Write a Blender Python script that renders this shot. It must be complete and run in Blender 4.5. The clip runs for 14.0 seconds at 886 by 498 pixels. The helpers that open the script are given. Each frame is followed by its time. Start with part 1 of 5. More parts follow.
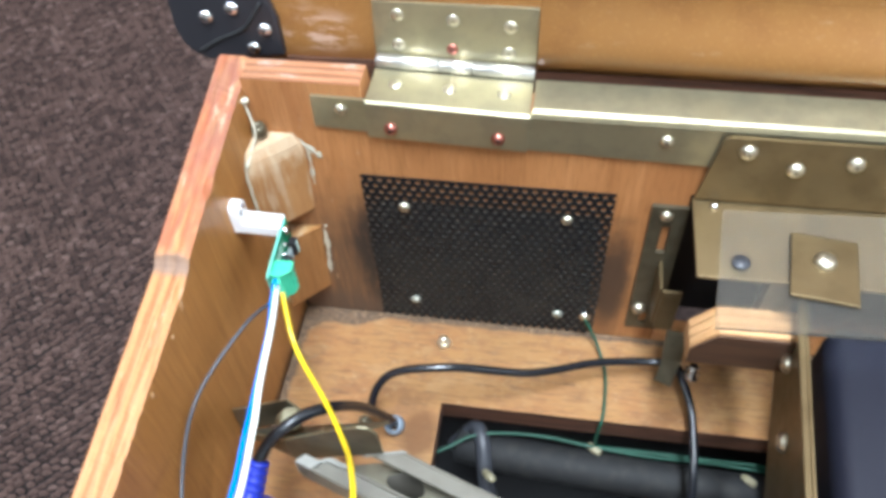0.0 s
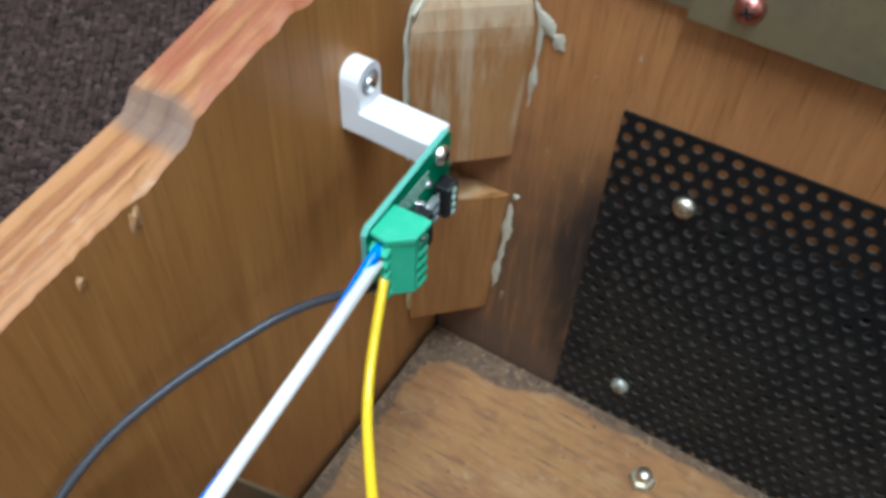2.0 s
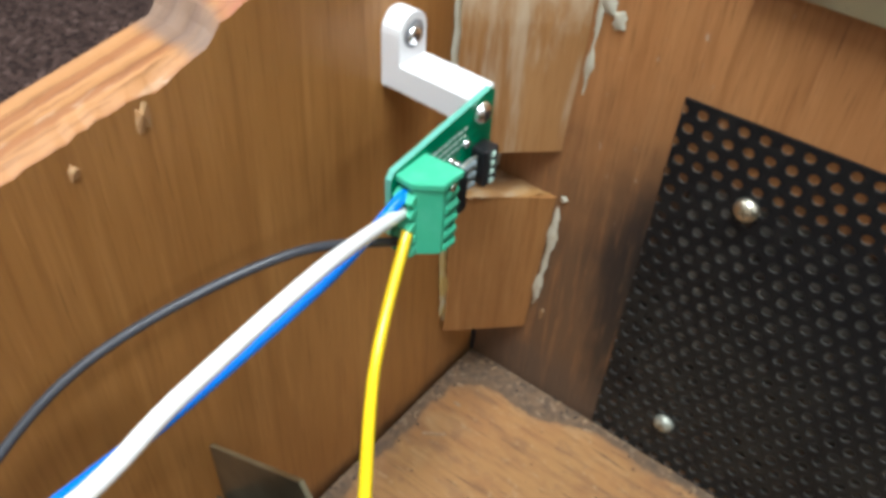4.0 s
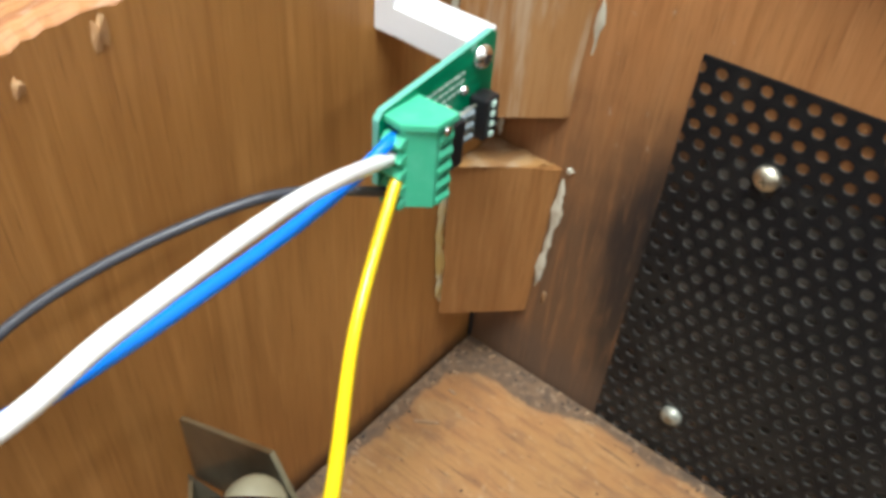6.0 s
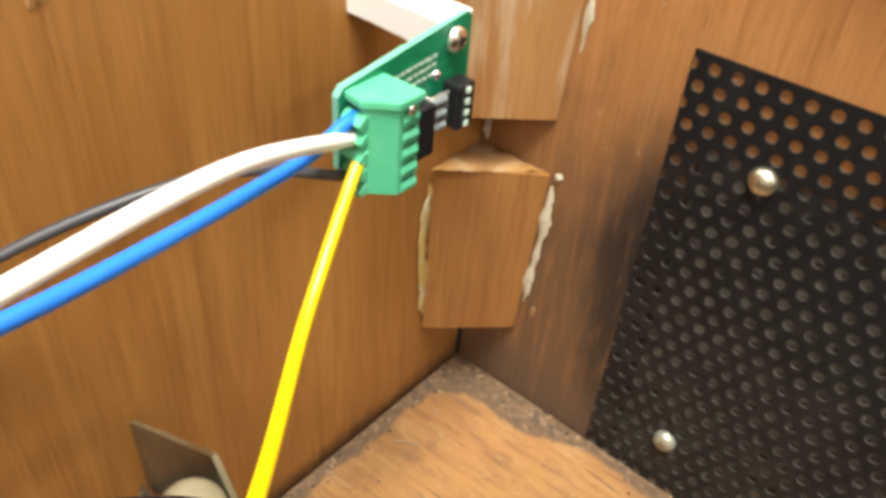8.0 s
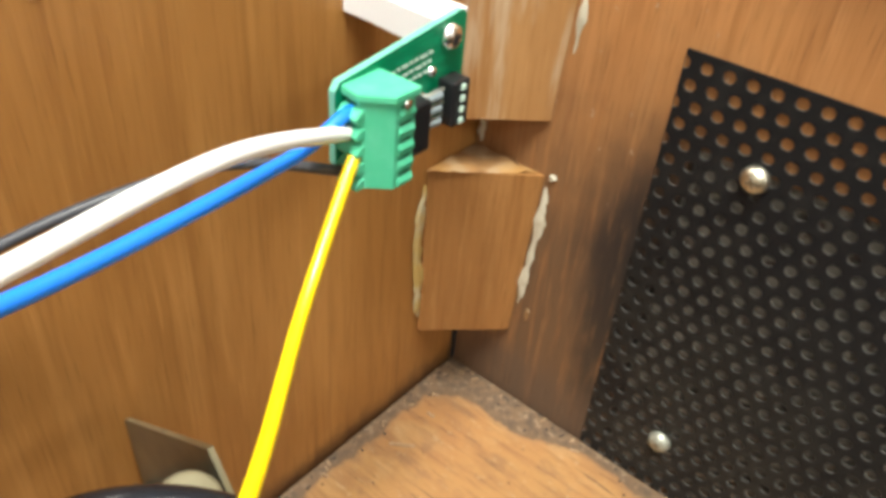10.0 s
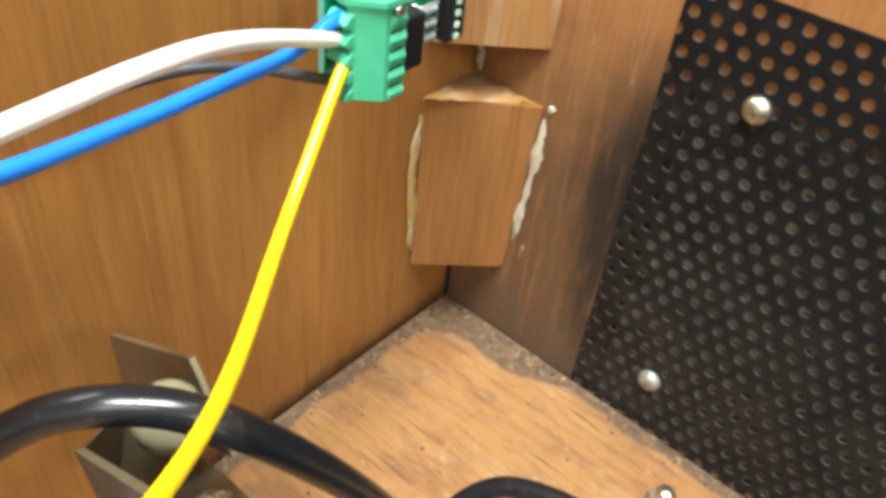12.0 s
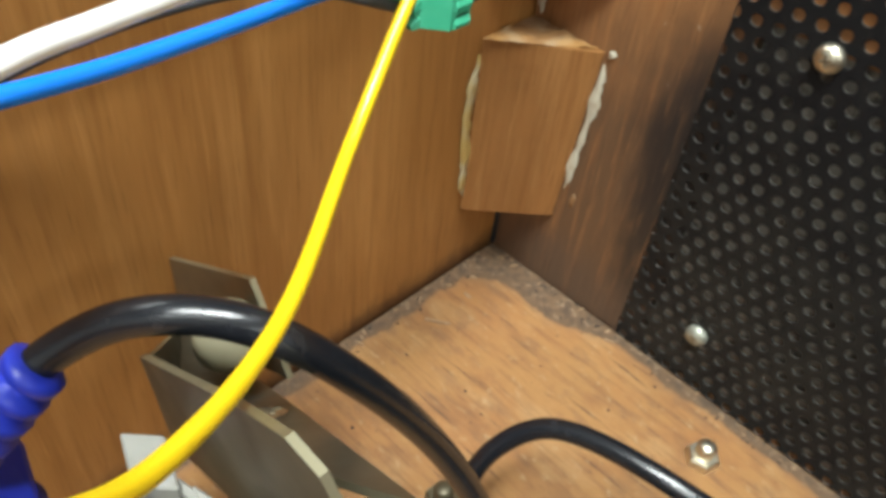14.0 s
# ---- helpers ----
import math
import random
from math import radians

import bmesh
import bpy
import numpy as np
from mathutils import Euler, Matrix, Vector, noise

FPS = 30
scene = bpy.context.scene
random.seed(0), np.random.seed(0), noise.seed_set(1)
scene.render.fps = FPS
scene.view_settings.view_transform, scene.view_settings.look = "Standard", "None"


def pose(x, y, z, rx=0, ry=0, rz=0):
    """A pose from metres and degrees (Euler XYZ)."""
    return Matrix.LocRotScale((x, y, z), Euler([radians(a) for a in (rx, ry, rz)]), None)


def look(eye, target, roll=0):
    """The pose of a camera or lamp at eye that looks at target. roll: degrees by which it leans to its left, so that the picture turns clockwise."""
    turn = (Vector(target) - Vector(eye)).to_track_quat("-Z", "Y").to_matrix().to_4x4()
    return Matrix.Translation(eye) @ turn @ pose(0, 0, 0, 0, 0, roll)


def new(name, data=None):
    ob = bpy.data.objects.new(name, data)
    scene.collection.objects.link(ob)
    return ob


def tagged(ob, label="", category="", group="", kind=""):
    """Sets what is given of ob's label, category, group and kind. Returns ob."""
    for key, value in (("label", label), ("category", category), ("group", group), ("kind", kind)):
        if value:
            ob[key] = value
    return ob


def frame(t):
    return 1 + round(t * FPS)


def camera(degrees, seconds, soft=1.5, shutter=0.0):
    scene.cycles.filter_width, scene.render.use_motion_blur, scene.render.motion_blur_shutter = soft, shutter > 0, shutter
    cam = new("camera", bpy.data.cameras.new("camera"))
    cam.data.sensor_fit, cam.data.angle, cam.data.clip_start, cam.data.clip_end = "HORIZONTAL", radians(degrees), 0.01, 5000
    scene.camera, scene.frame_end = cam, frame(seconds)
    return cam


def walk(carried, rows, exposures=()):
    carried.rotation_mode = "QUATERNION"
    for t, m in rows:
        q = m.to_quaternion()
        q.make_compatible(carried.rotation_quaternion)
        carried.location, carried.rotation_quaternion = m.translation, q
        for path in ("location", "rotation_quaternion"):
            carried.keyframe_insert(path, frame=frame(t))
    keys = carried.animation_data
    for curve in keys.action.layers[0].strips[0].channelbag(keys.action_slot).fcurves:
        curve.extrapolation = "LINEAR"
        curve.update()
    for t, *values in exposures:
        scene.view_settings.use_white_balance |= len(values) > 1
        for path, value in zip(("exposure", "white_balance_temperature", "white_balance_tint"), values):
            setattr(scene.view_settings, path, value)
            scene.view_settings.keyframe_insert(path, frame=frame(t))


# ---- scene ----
cam = camera(58.00, 14.0, soft=4.0)
# path
ROWS = [
    (0, look((0.1741, -0.3257, 0.4881), (0.1485, -0.2019, 0.3332), -4.01)),
    (0.2, look((0.1693, -0.3091, 0.4543), (0.1372, -0.1819, 0.3033), -3.98)),
    (0.4, look((0.1628, -0.2923, 0.4220), (0.1270, -0.1672, 0.2701), -3.21)),
    (0.5, look((0.1582, -0.2838, 0.4068), (0.1218, -0.1609, 0.2533), -2.47)),
    (1, look((0.1258, -0.2414, 0.3479), (0.0761, -0.1204, 0.1966), -0.85)),
    (1.5, look((0.1064, -0.2059, 0.3184), (0.0482, -0.0857, 0.1695), 0.22)),
    (2, look((0.1057, -0.1892, 0.2885), (0.0408, -0.0715, 0.1403), 3.26)),
    (2.5, look((0.1062, -0.1870, 0.2723), (0.0369, -0.0695, 0.1261), 3.30)),
    (3, look((0.1166, -0.1874, 0.2567), (0.0431, -0.0662, 0.1156), 4.70)),
    (3.2, look((0.1194, -0.1887, 0.2562), (0.0400, -0.0664, 0.1193), 4.49)),
    (5.5, look((0.1125, -0.1931, 0.2571), (0.0245, -0.0721, 0.1244), 3.58)),
    (6, look((0.1180, -0.1861, 0.2368), (0.0301, -0.0643, 0.1047), 4.76)),
    (6.5, look((0.1217, -0.1853, 0.2168), (0.0315, -0.0633, 0.0865), 7.14)),
    (7, look((0.1216, -0.1807, 0.2211), (0.0309, -0.0586, 0.0912), 5.81)),
    (7.5, look((0.1229, -0.1788, 0.2221), (0.0280, -0.0556, 0.0963), 5.18)),
    (8, look((0.1242, -0.1772, 0.2228), (0.0295, -0.0531, 0.0978), 5.04)),
    (10.3, look((0.1261, -0.1811, 0.2193), (0.0309, -0.0535, 0.0984), 5.51)),
    (10.5, look((0.1249, -0.1859, 0.2177), (0.0303, -0.0571, 0.0974), 6.42)),
    (11, look((0.1218, -0.1785, 0.2115), (0.0338, -0.0470, 0.0893), 9.99)),
    (11.5, look((0.1282, -0.1838, 0.2132), (0.0368, -0.0568, 0.0887), 9.05)),
    (12, look((0.1302, -0.1795, 0.2127), (0.0397, -0.0580, 0.0821), 6.97)),
    (12.5, look((0.1298, -0.1842, 0.2106), (0.0369, -0.0661, 0.0786), 6.82)),
    (13, look((0.1305, -0.1872, 0.2083), (0.0368, -0.0717, 0.0747), 7.48)),
    (13.5, look((0.1304, -0.1885, 0.2075), (0.0367, -0.0749, 0.0721), 7.76)),
    (14, look((0.1300, -0.1848, 0.2083), (0.0377, -0.0739, 0.0698), 7.40)),
]
# path end
# seconds, stops, kelvin, tint
EXPOSURES = [
    (0.0, 0.55, 5300, 5), (0.2, 0.0, 6200, 5), (0.5, 0.0, 5600, 4), (1.0, 0.13, 5250, 3), (1.5, -0.12, 5050, 2), (2.0, -0.34, 5050, 1),
    (2.5, -0.26, 5100, 2), (3.0, -0.1, 5300, 4), (5.5, 0.04, 5750, 4), (6.0, 0.2, 5800, 5), (6.5, 0.43, 6200, 6), (7.0, 0.5, 6950, 8),
    (7.5, 0.6, 6750, 6), (8.0, 0.6, 6850, 8), (10.5, 0.6, 6100, 4), (11.0, 0.56, 5850, 4), (11.5, 0.72, 6200, 4), (12.5, 0.68, 6150, 3),
    (13.5, 0.43, 6300, 1), (14.0, 0.3, 5900, 1),
]
walk(cam, ROWS, exposures=EXPOSURES)

# world, room light
world = bpy.data.worlds.new("world")
scene.world = world
world.use_nodes = True
world.node_tree.nodes["Background"].inputs[0].default_value = (0.9, 0.95, 1.0, 1)
world.node_tree.nodes["Background"].inputs[1].default_value = 0.15


def area(name, eye, target, sx, sy, power, color):
    data = bpy.data.lights.new(name, "AREA")
    data.shape, data.size, data.size_y, data.energy, data.color = "RECTANGLE", sx, sy, power, color
    ob = new(name, data)
    ob.matrix_world = look(eye, target)
    return ob


CEIL = 1.95
# first is the overhead lamp; four more, also unseen, added as fill light
LAMPS = [(0.30, -0.58), (-1.5, -0.7), (2.4, -0.7), (0.6, 1.5), (0.9, -2.3)]
for k, (lx, ly) in enumerate(LAMPS):
    area("ceiling_lamp", (lx, ly, CEIL - 0.065), (lx, ly, 0), 0.28, 1.15, (62, 14, 17, 13, 15)[k], (1.0, 0.96, 0.9))


# ---- materials ----
class Mat:
    """A small builder of node materials."""

    def __init__(self, name, base, rough=0.5, metal=0.0, space="Object"):
        self.m = bpy.data.materials.new(name)
        self.m.use_nodes = True
        self.n, self.l = self.m.node_tree.nodes, self.m.node_tree.links
        self.b = self.n["Principled BSDF"]
        self.b.inputs["Roughness"].default_value = rough
        self.b.inputs["Metallic"].default_value = metal
        self.co = self.n.new("ShaderNodeTexCoord").outputs[space]
        rgb = self.n.new("ShaderNodeRGB")
        rgb.outputs[0].default_value = (*base, 1)
        self.col, self.bump = rgb.outputs[0], None

    def noise(self, scale, detail=4.0, rough=0.55, stretch=(1, 1, 1), at=(0, 0, 0), distort=0.0):
        mp = self.n.new("ShaderNodeMapping")
        mp.inputs["Scale"].default_value, mp.inputs["Location"].default_value = stretch, at
        self.l.new(self.co, mp.inputs["Vector"])
        t = self.n.new("ShaderNodeTexNoise")
        t.inputs["Scale"].default_value, t.inputs["Detail"].default_value = scale, detail
        t.inputs["Roughness"].default_value, t.inputs["Distortion"].default_value = rough, distort
        self.l.new(mp.outputs[0], t.inputs["Vector"])
        return t.outputs["Fac"]

    def ramp(self, fac, lo, hi, smooth=True):
        r = self.n.new("ShaderNodeMapRange")
        r.interpolation_type = "SMOOTHSTEP" if smooth else "LINEAR"
        r.inputs["From Min"].default_value, r.inputs["From Max"].default_value = lo, hi
        self.l.new(fac, r.inputs["Value"])
        return r.outputs[0]

    def math(self, op, a, b):
        q = self.n.new("ShaderNodeMath")
        q.operation = op
        for k, v in enumerate((a, b)):
            if isinstance(v, (int, float)):
                q.inputs[k].default_value = v
            else:
                self.l.new(v, q.inputs[k])
        return q.outputs[0]

    def axis(self, k):
        s = self.n.new("ShaderNodeSeparateXYZ")
        self.l.new(self.co, s.inputs[0])
        return s.outputs[k]

    def mix(self, fac, color, amount=1.0):
        q = self.n.new("ShaderNodeMix")
        q.data_type = "RGBA"
        f = self.math("MULTIPLY", fac, amount)
        self.l.new(f, q.inputs["Factor"])
        self.l.new(self.col, q.inputs["A"])
        q.inputs["B"].default_value = (*color, 1)
        self.col = q.outputs["Result"]
        return self

    def relief(self, fac, strength, distance=0.0005):
        q = self.n.new("ShaderNodeBump")
        q.inputs["Strength"].default_value, q.inputs["Distance"].default_value = strength, distance
        self.l.new(fac, q.inputs["Height"])
        if self.bump:
            self.l.new(self.bump, q.inputs["Normal"])
        self.bump = q.outputs[0]
        return self

    def rough(self, fac, lo, hi):
        r = self.n.new("ShaderNodeMapRange")
        r.inputs["To Min"].default_value, r.inputs["To Max"].default_value = lo, hi
        self.l.new(fac, r.inputs["Value"])
        self.l.new(r.outputs[0], self.b.inputs["Roughness"])
        return self

    def done(self):
        self.l.new(self.col, self.b.inputs["Base Color"])
        if self.bump:
            self.l.new(self.bump, self.b.inputs["Normal"])
        return self.m


def blob(m, center, size, lo=1.0, hi=0.2, wobble=0.5, scale=60):
    """A soft ragged patch round a centre, for dirt and stains."""
    mp = m.n.new("ShaderNodeMapping")
    mp.inputs["Location"].default_value = [-c / s for c, s in zip(center, size)]
    mp.inputs["Scale"].default_value = [1 / s for s in size]
    m.l.new(m.co, mp.inputs["Vector"])
    ln = m.n.new("ShaderNodeVectorMath")
    ln.operation = "LENGTH"
    m.l.new(mp.outputs[0], ln.inputs[0])
    d = m.math("ADD", ln.outputs["Value"], m.math("MULTIPLY", m.math("SUBTRACT", m.noise(scale, 5), 0.5), wobble))
    return m.ramp(d, lo, hi)


def veneer(name, base, dark, light, along=2):
    def st(k):
        q = [1.0, 1.0, 1.0]
        q[along] = k
        return q
    m = Mat(name, base, 0.45)
    m.mix(m.ramp(m.noise(9, 3, 0.5, st(0.5), (2, 8, 1)), 0.38, 0.66), [0.45 * a + 0.55 * b for a, b in zip(base, light)], 0.7)
    m.mix(m.ramp(m.noise(26, 3, 0.5, st(0.22), (7, 2, 1)), 0.42, 0.7), dark, 0.38)
    m.mix(m.ramp(m.noise(150, 4, 0.55, st(0.06), (3, 1, 2), 0.4), 0.46, 0.70), light, 0.55)
    m.mix(m.ramp(m.noise(210, 4, 0.6, st(0.05), (4, 9, 3), 0.3), 0.50, 0.70), dark, 0.45)
    g = m.noise(620, 5, 0.62, st(0.045))
    m.mix(m.ramp(g, 0.46, 0.72), dark, 0.5)
    m.mix(m.ramp(m.noise(900, 3, 0.55, st(0.05), (9, 5, 3)), 0.58, 0.74), [min(1, c * 1.1) for c in light], 0.35)
    m.mix(m.ramp(m.noise(1500, 3, 0.55, st(0.04), (1, 5, 3)), 0.60, 0.72), [c * 0.6 for c in dark], 0.4)
    m.relief(g, 0.22, 0.0003)
    m.rough(m.noise(40, 3), 0.36, 0.52)
    m.b.inputs["Specular IOR Level"].default_value = 0.38
    return m


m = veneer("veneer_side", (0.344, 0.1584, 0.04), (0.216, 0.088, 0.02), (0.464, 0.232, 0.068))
# ragged dark red-brown band up from the floor joint
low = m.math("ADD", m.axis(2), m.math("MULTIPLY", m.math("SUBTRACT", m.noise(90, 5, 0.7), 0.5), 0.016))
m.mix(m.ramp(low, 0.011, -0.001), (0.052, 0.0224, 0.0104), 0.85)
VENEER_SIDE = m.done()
m = veneer("veneer_back", (0.385, 0.172, 0.058), (0.23, 0.088, 0.027), (0.50, 0.245, 0.093))
# grey-brown dirt, spread to put the wall's downward dimming of light into the colour
m.mix(m.math("MULTIPLY", blob(m, (0.050, 0, 0.036), (0.075, 0.2, 0.120), 1.05, 0.35, 0.6, 30), m.ramp(m.noise(300, 5, 0.7, (1, 1, 0.07)), 0.10, 0.56)), (0.0896, 0.0584, 0.0368), 0.86)
# soot and overspray beside the vent plate, dull dirt near the floor
soot = m.ramp(m.noise(420, 5, 0.65, (1, 1, 0.09)), 0.22, 0.60)
m.mix(m.math("MULTIPLY", blob(m, (0.0630, 0, 0.080), (0.027, 0.2, 0.050), 1.05, 0.30, 0.5, 40), m.ramp(soot, -0.25, 0.95)), (0.020, 0.019, 0.020), 0.94)
m.mix(m.math("MULTIPLY", blob(m, (0.0600, 0, 0.050), (0.016, 0.2, 0.068), 1.05, 0.40, 0.5, 60), m.ramp(soot, -0.1, 0.95)), (0.020, 0.018, 0.017), 0.85)
m.mix(blob(m, (0.218, 0, 0.06), (0.016, 0.2, 0.07), 1.1, 0.35, 0.5, 70), (0.025, 0.022, 0.02), 0.85)
m.mix(blob(m, (0.135, 0, 0.122), (0.105, 0.2, 0.009), 1.1, 0.5, 0.5, 60), (0.06, 0.042, 0.029), 0.35)
m.mix(blob(m, (0.030, 0, 0.006), (0.06, 0.2, 0.022), 1.1, 0.3, 0.7, 90), (0.104, 0.068, 0.0464), 0.7)
m.mix(m.ramp(m.noise(1100, 4, 0.6, (1, 1, 0.05), (6, 1, 4)), 0.55, 0.7), (0.048, 0.024, 0.0112), 0.4)
m.mix(m.ramp(m.noise(1300, 4, 0.6, (1, 1, 0.05), (2, 1, 8)), 0.58, 0.72), (0.368, 0.224, 0.12), 0.15)
# pale specks of old paint and glue
m.mix(m.math("MULTIPLY", blob(m, (0.045, 0, 0.150), (0.05, 0.2, 0.06), 1.1, 0.3, 0.5, 50), m.ramp(m.noise(260, 3, 0.6, (1, 1, 0.5), (5, 5, 5)), 0.66, 0.72)), (0.48, 0.416, 0.336), 0.7)
VENEER_BACK = m.done()
m = veneer("veneer_block", (0.305, 0.138, 0.041), (0.19, 0.082, 0.022), (0.38, 0.195, 0.070))
VENEER_BLOCK = m.done()

m = Mat("floor_plywood", (0.305, 0.158, 0.050), 0.66)
g = m.noise(420, 5, 0.65, (0.09, 1, 1))
m.mix(m.ramp(m.noise(16, 5, 0.65, (0.8, 1, 1), (2, 3, 0)), 0.40, 0.66), (0.2772, 0.1243, 0.03864), 0.8)
m.mix(m.ramp(m.noise(38, 5, 0.65, (0.7, 1, 1), (4, 6, 0)), 0.48, 0.66), (0.168, 0.07728, 0.02772), 0.6)
m.mix(m.ramp(m.noise(48, 4, 0.6, (0.7, 1, 1), (9, 1, 0)), 0.50, 0.68), (0.365, 0.215, 0.086), 0.6)
m.mix(m.ramp(g, 0.48, 0.66), (0.1596, 0.0756, 0.02856), 0.6)
m.mix(m.ramp(m.noise(130, 5, 0.75, (0.5, 1, 1), (5, 1, 0)), 0.50, 0.66), (0.1764, 0.0924, 0.04032), 0.6)
m.mix(m.ramp(m.noise(620, 2, 0.5, (0.06, 1, 1), (3, 3, 3)), 0.62, 0.72), (0.063, 0.0336, 0.0168), 0.75)
m.mix(m.ramp(m.noise(330, 4, 0.7, (0.6, 1, 1), (6, 2, 2)), 0.58, 0.68), (0.375, 0.250, 0.125), 0.6)
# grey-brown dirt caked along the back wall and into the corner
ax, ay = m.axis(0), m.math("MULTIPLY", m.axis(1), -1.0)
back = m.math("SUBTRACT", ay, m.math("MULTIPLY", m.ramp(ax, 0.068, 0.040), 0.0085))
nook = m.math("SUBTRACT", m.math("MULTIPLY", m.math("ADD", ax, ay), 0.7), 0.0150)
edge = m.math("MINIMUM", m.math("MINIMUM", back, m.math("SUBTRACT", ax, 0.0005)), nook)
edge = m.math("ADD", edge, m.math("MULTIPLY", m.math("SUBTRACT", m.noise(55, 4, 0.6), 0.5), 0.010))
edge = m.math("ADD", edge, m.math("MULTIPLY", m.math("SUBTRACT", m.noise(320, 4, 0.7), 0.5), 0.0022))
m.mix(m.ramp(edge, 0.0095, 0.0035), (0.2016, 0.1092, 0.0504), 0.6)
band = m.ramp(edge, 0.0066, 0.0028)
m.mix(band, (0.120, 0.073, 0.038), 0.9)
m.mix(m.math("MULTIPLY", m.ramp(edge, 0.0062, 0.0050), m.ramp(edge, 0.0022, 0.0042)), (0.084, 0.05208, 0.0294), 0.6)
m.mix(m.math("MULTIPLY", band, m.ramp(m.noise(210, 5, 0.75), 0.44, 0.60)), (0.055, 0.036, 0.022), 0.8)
m.mix(m.math("MULTIPLY", band, m.ramp(m.noise(300, 5, 0.7, (1, 1, 1), (4, 4, 4)), 0.52, 0.64)), (0.24, 0.165, 0.100), 0.7)
m.mix(m.ramp(m.noise(420, 3, 0.6), 0.67, 0.72), (0.0504, 0.03192, 0.021), 0.7)
m.mix(blob(m, (0.101, -0.094, 0), (0.015, 0.022, 0.1), 1.05, 0.5, 0.4, 90), (0.125, 0.052, 0.012), 0.85)
m.relief(g, 0.25, 0.0004).relief(m.noise(500, 4), 0.25, 0.0006)
FLOOR_PLY = m.done()

def layered(name, base, dark, light, across, period, phase):
    """A sawn plywood edge: straight layers across one axis, fibres along the other."""
    long = 1 - across
    st = [1.0, 1.0, 0.25]
    st[long] = 0.035
    m = Mat(name, base, 0.6)
    u = m.math("ADD", m.axis(across), m.math("MULTIPLY", m.math("SUBTRACT", m.noise(60, 3, 0.5, st), 0.5), 0.0016))
    lay = m.math("SINE", m.math("ADD", m.math("MULTIPLY", u, 2 * math.pi / period), phase), 0.0)
    fib = m.noise(900, 4, 0.6, st, (3, 7, 1))
    m.mix(m.ramp(lay, -0.1, 0.75), dark, 0.75)
    m.mix(m.ramp(fib, 0.50, 0.68), [c * 0.55 for c in dark], 0.6)
    m.mix(m.ramp(m.noise(500, 4, 0.6, st, (8, 1, 4)), 0.54, 0.70), light, 0.6)
    m.relief(lay, 0.35, 0.0006).relief(fib, 0.5, 0.0008).relief(m.noise(260, 4), 0.3, 0.0008)
    return m


m = layered("ply_edge_x", (0.4505, 0.2167, 0.0782), (0.289, 0.1062, 0.0357), (0.527, 0.289, 0.1275), 0, 0.0062, 0.6)
m.mix(m.math("MULTIPLY", m.ramp(m.axis(1), -0.106, -0.098), m.ramp(m.noise(220, 4, 0.6, (1, 0.06, 1)), 0.34, 0.60)), (0.306, 0.08075, 0.03825), 0.75)
m.mix(m.math("MULTIPLY", m.ramp(m.axis(1), -0.09, -0.03), m.ramp(m.noise(70, 4, 0.6, (1, 0.3, 1)), 0.35, 0.6)), (0.221, 0.0935, 0.06375), 0.7)
# grey rubbed dirt at the step
m.mix(blob(m, (-0.009, -0.1075, 0.184), (0.02, 0.0062, 0.1), 1.1, 0.4, 0.6, 160), (0.187, 0.1318, 0.102), 0.8)
m.mix(m.ramp(m.noise(120, 4, 0.7, (1, 0.25, 1), (6, 6, 6)), 0.60, 0.68), (0.561, 0.391, 0.255), 0.55)
PLY_EDGE_SIDE = m.done()
m = layered("ply_edge_y", (0.3825, 0.1785, 0.085), (0.17, 0.0595, 0.0255), (0.442, 0.2635, 0.1615), 1, 0.0060, 1.2)
m.mix(m.ramp(m.noise(75, 4, 0.7, (0.4, 1, 1), (1, 4, 2)), 0.56, 0.66), (0.476, 0.357, 0.289), 0.7)
PLY_EDGE_BACK = m.done()
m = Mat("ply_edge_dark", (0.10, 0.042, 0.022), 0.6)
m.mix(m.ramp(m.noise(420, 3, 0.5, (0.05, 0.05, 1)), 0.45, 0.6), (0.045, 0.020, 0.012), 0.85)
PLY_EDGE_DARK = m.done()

m = Mat("pale_ply", (0.42, 0.2475, 0.1125), 0.55)
m.mix(m.ramp(m.noise(300, 4, 0.6, (0.08, 1, 0.08)), 0.45, 0.65), (0.315, 0.165, 0.06375), 0.7)
PALE_PLY = m.done()
# dark brown: the block front's shade put into its colour; also glue lines
m = Mat("shade_glue_brown", (0.055, 0.028, 0.016), 0.5)
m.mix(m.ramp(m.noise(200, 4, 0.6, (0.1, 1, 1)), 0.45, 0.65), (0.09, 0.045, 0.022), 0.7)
SHADE_GLUE_BROWN = m.done()

m = Mat("zinc_steel", (0.40, 0.360, 0.230), 0.42, 0.85)
m.mix(m.ramp(m.noise(60, 4), 0.4, 0.7), (0.29, 0.270, 0.185), 0.6)
m.mix(m.ramp(m.noise(700, 3, 0.5), 0.6, 0.75), (0.22, 0.21, 0.16), 0.4)
m.rough(m.noise(120, 4), 0.32, 0.55)
STEEL = m.done()
m = Mat("chute_steel", (0.215, 0.198, 0.146), 0.3, 0.8)
m.mix(m.ramp(m.noise(70, 4), 0.4, 0.7), (0.150, 0.135, 0.094), 0.7)
m.mix(m.ramp(m.noise(400, 4, 0.7), 0.6, 0.72), (0.14, 0.12, 0.08), 0.5)
m.rough(m.noise(90, 4), 0.22, 0.46)
CHUTE_STEEL = m.done()
m = Mat("dull_steel", (0.120, 0.104, 0.066), 0.4, 0.6)
m.mix(m.ramp(m.noise(80, 4), 0.4, 0.7), (0.07, 0.058, 0.034), 0.7)
m.rough(m.noise(100, 4), 0.35, 0.55)
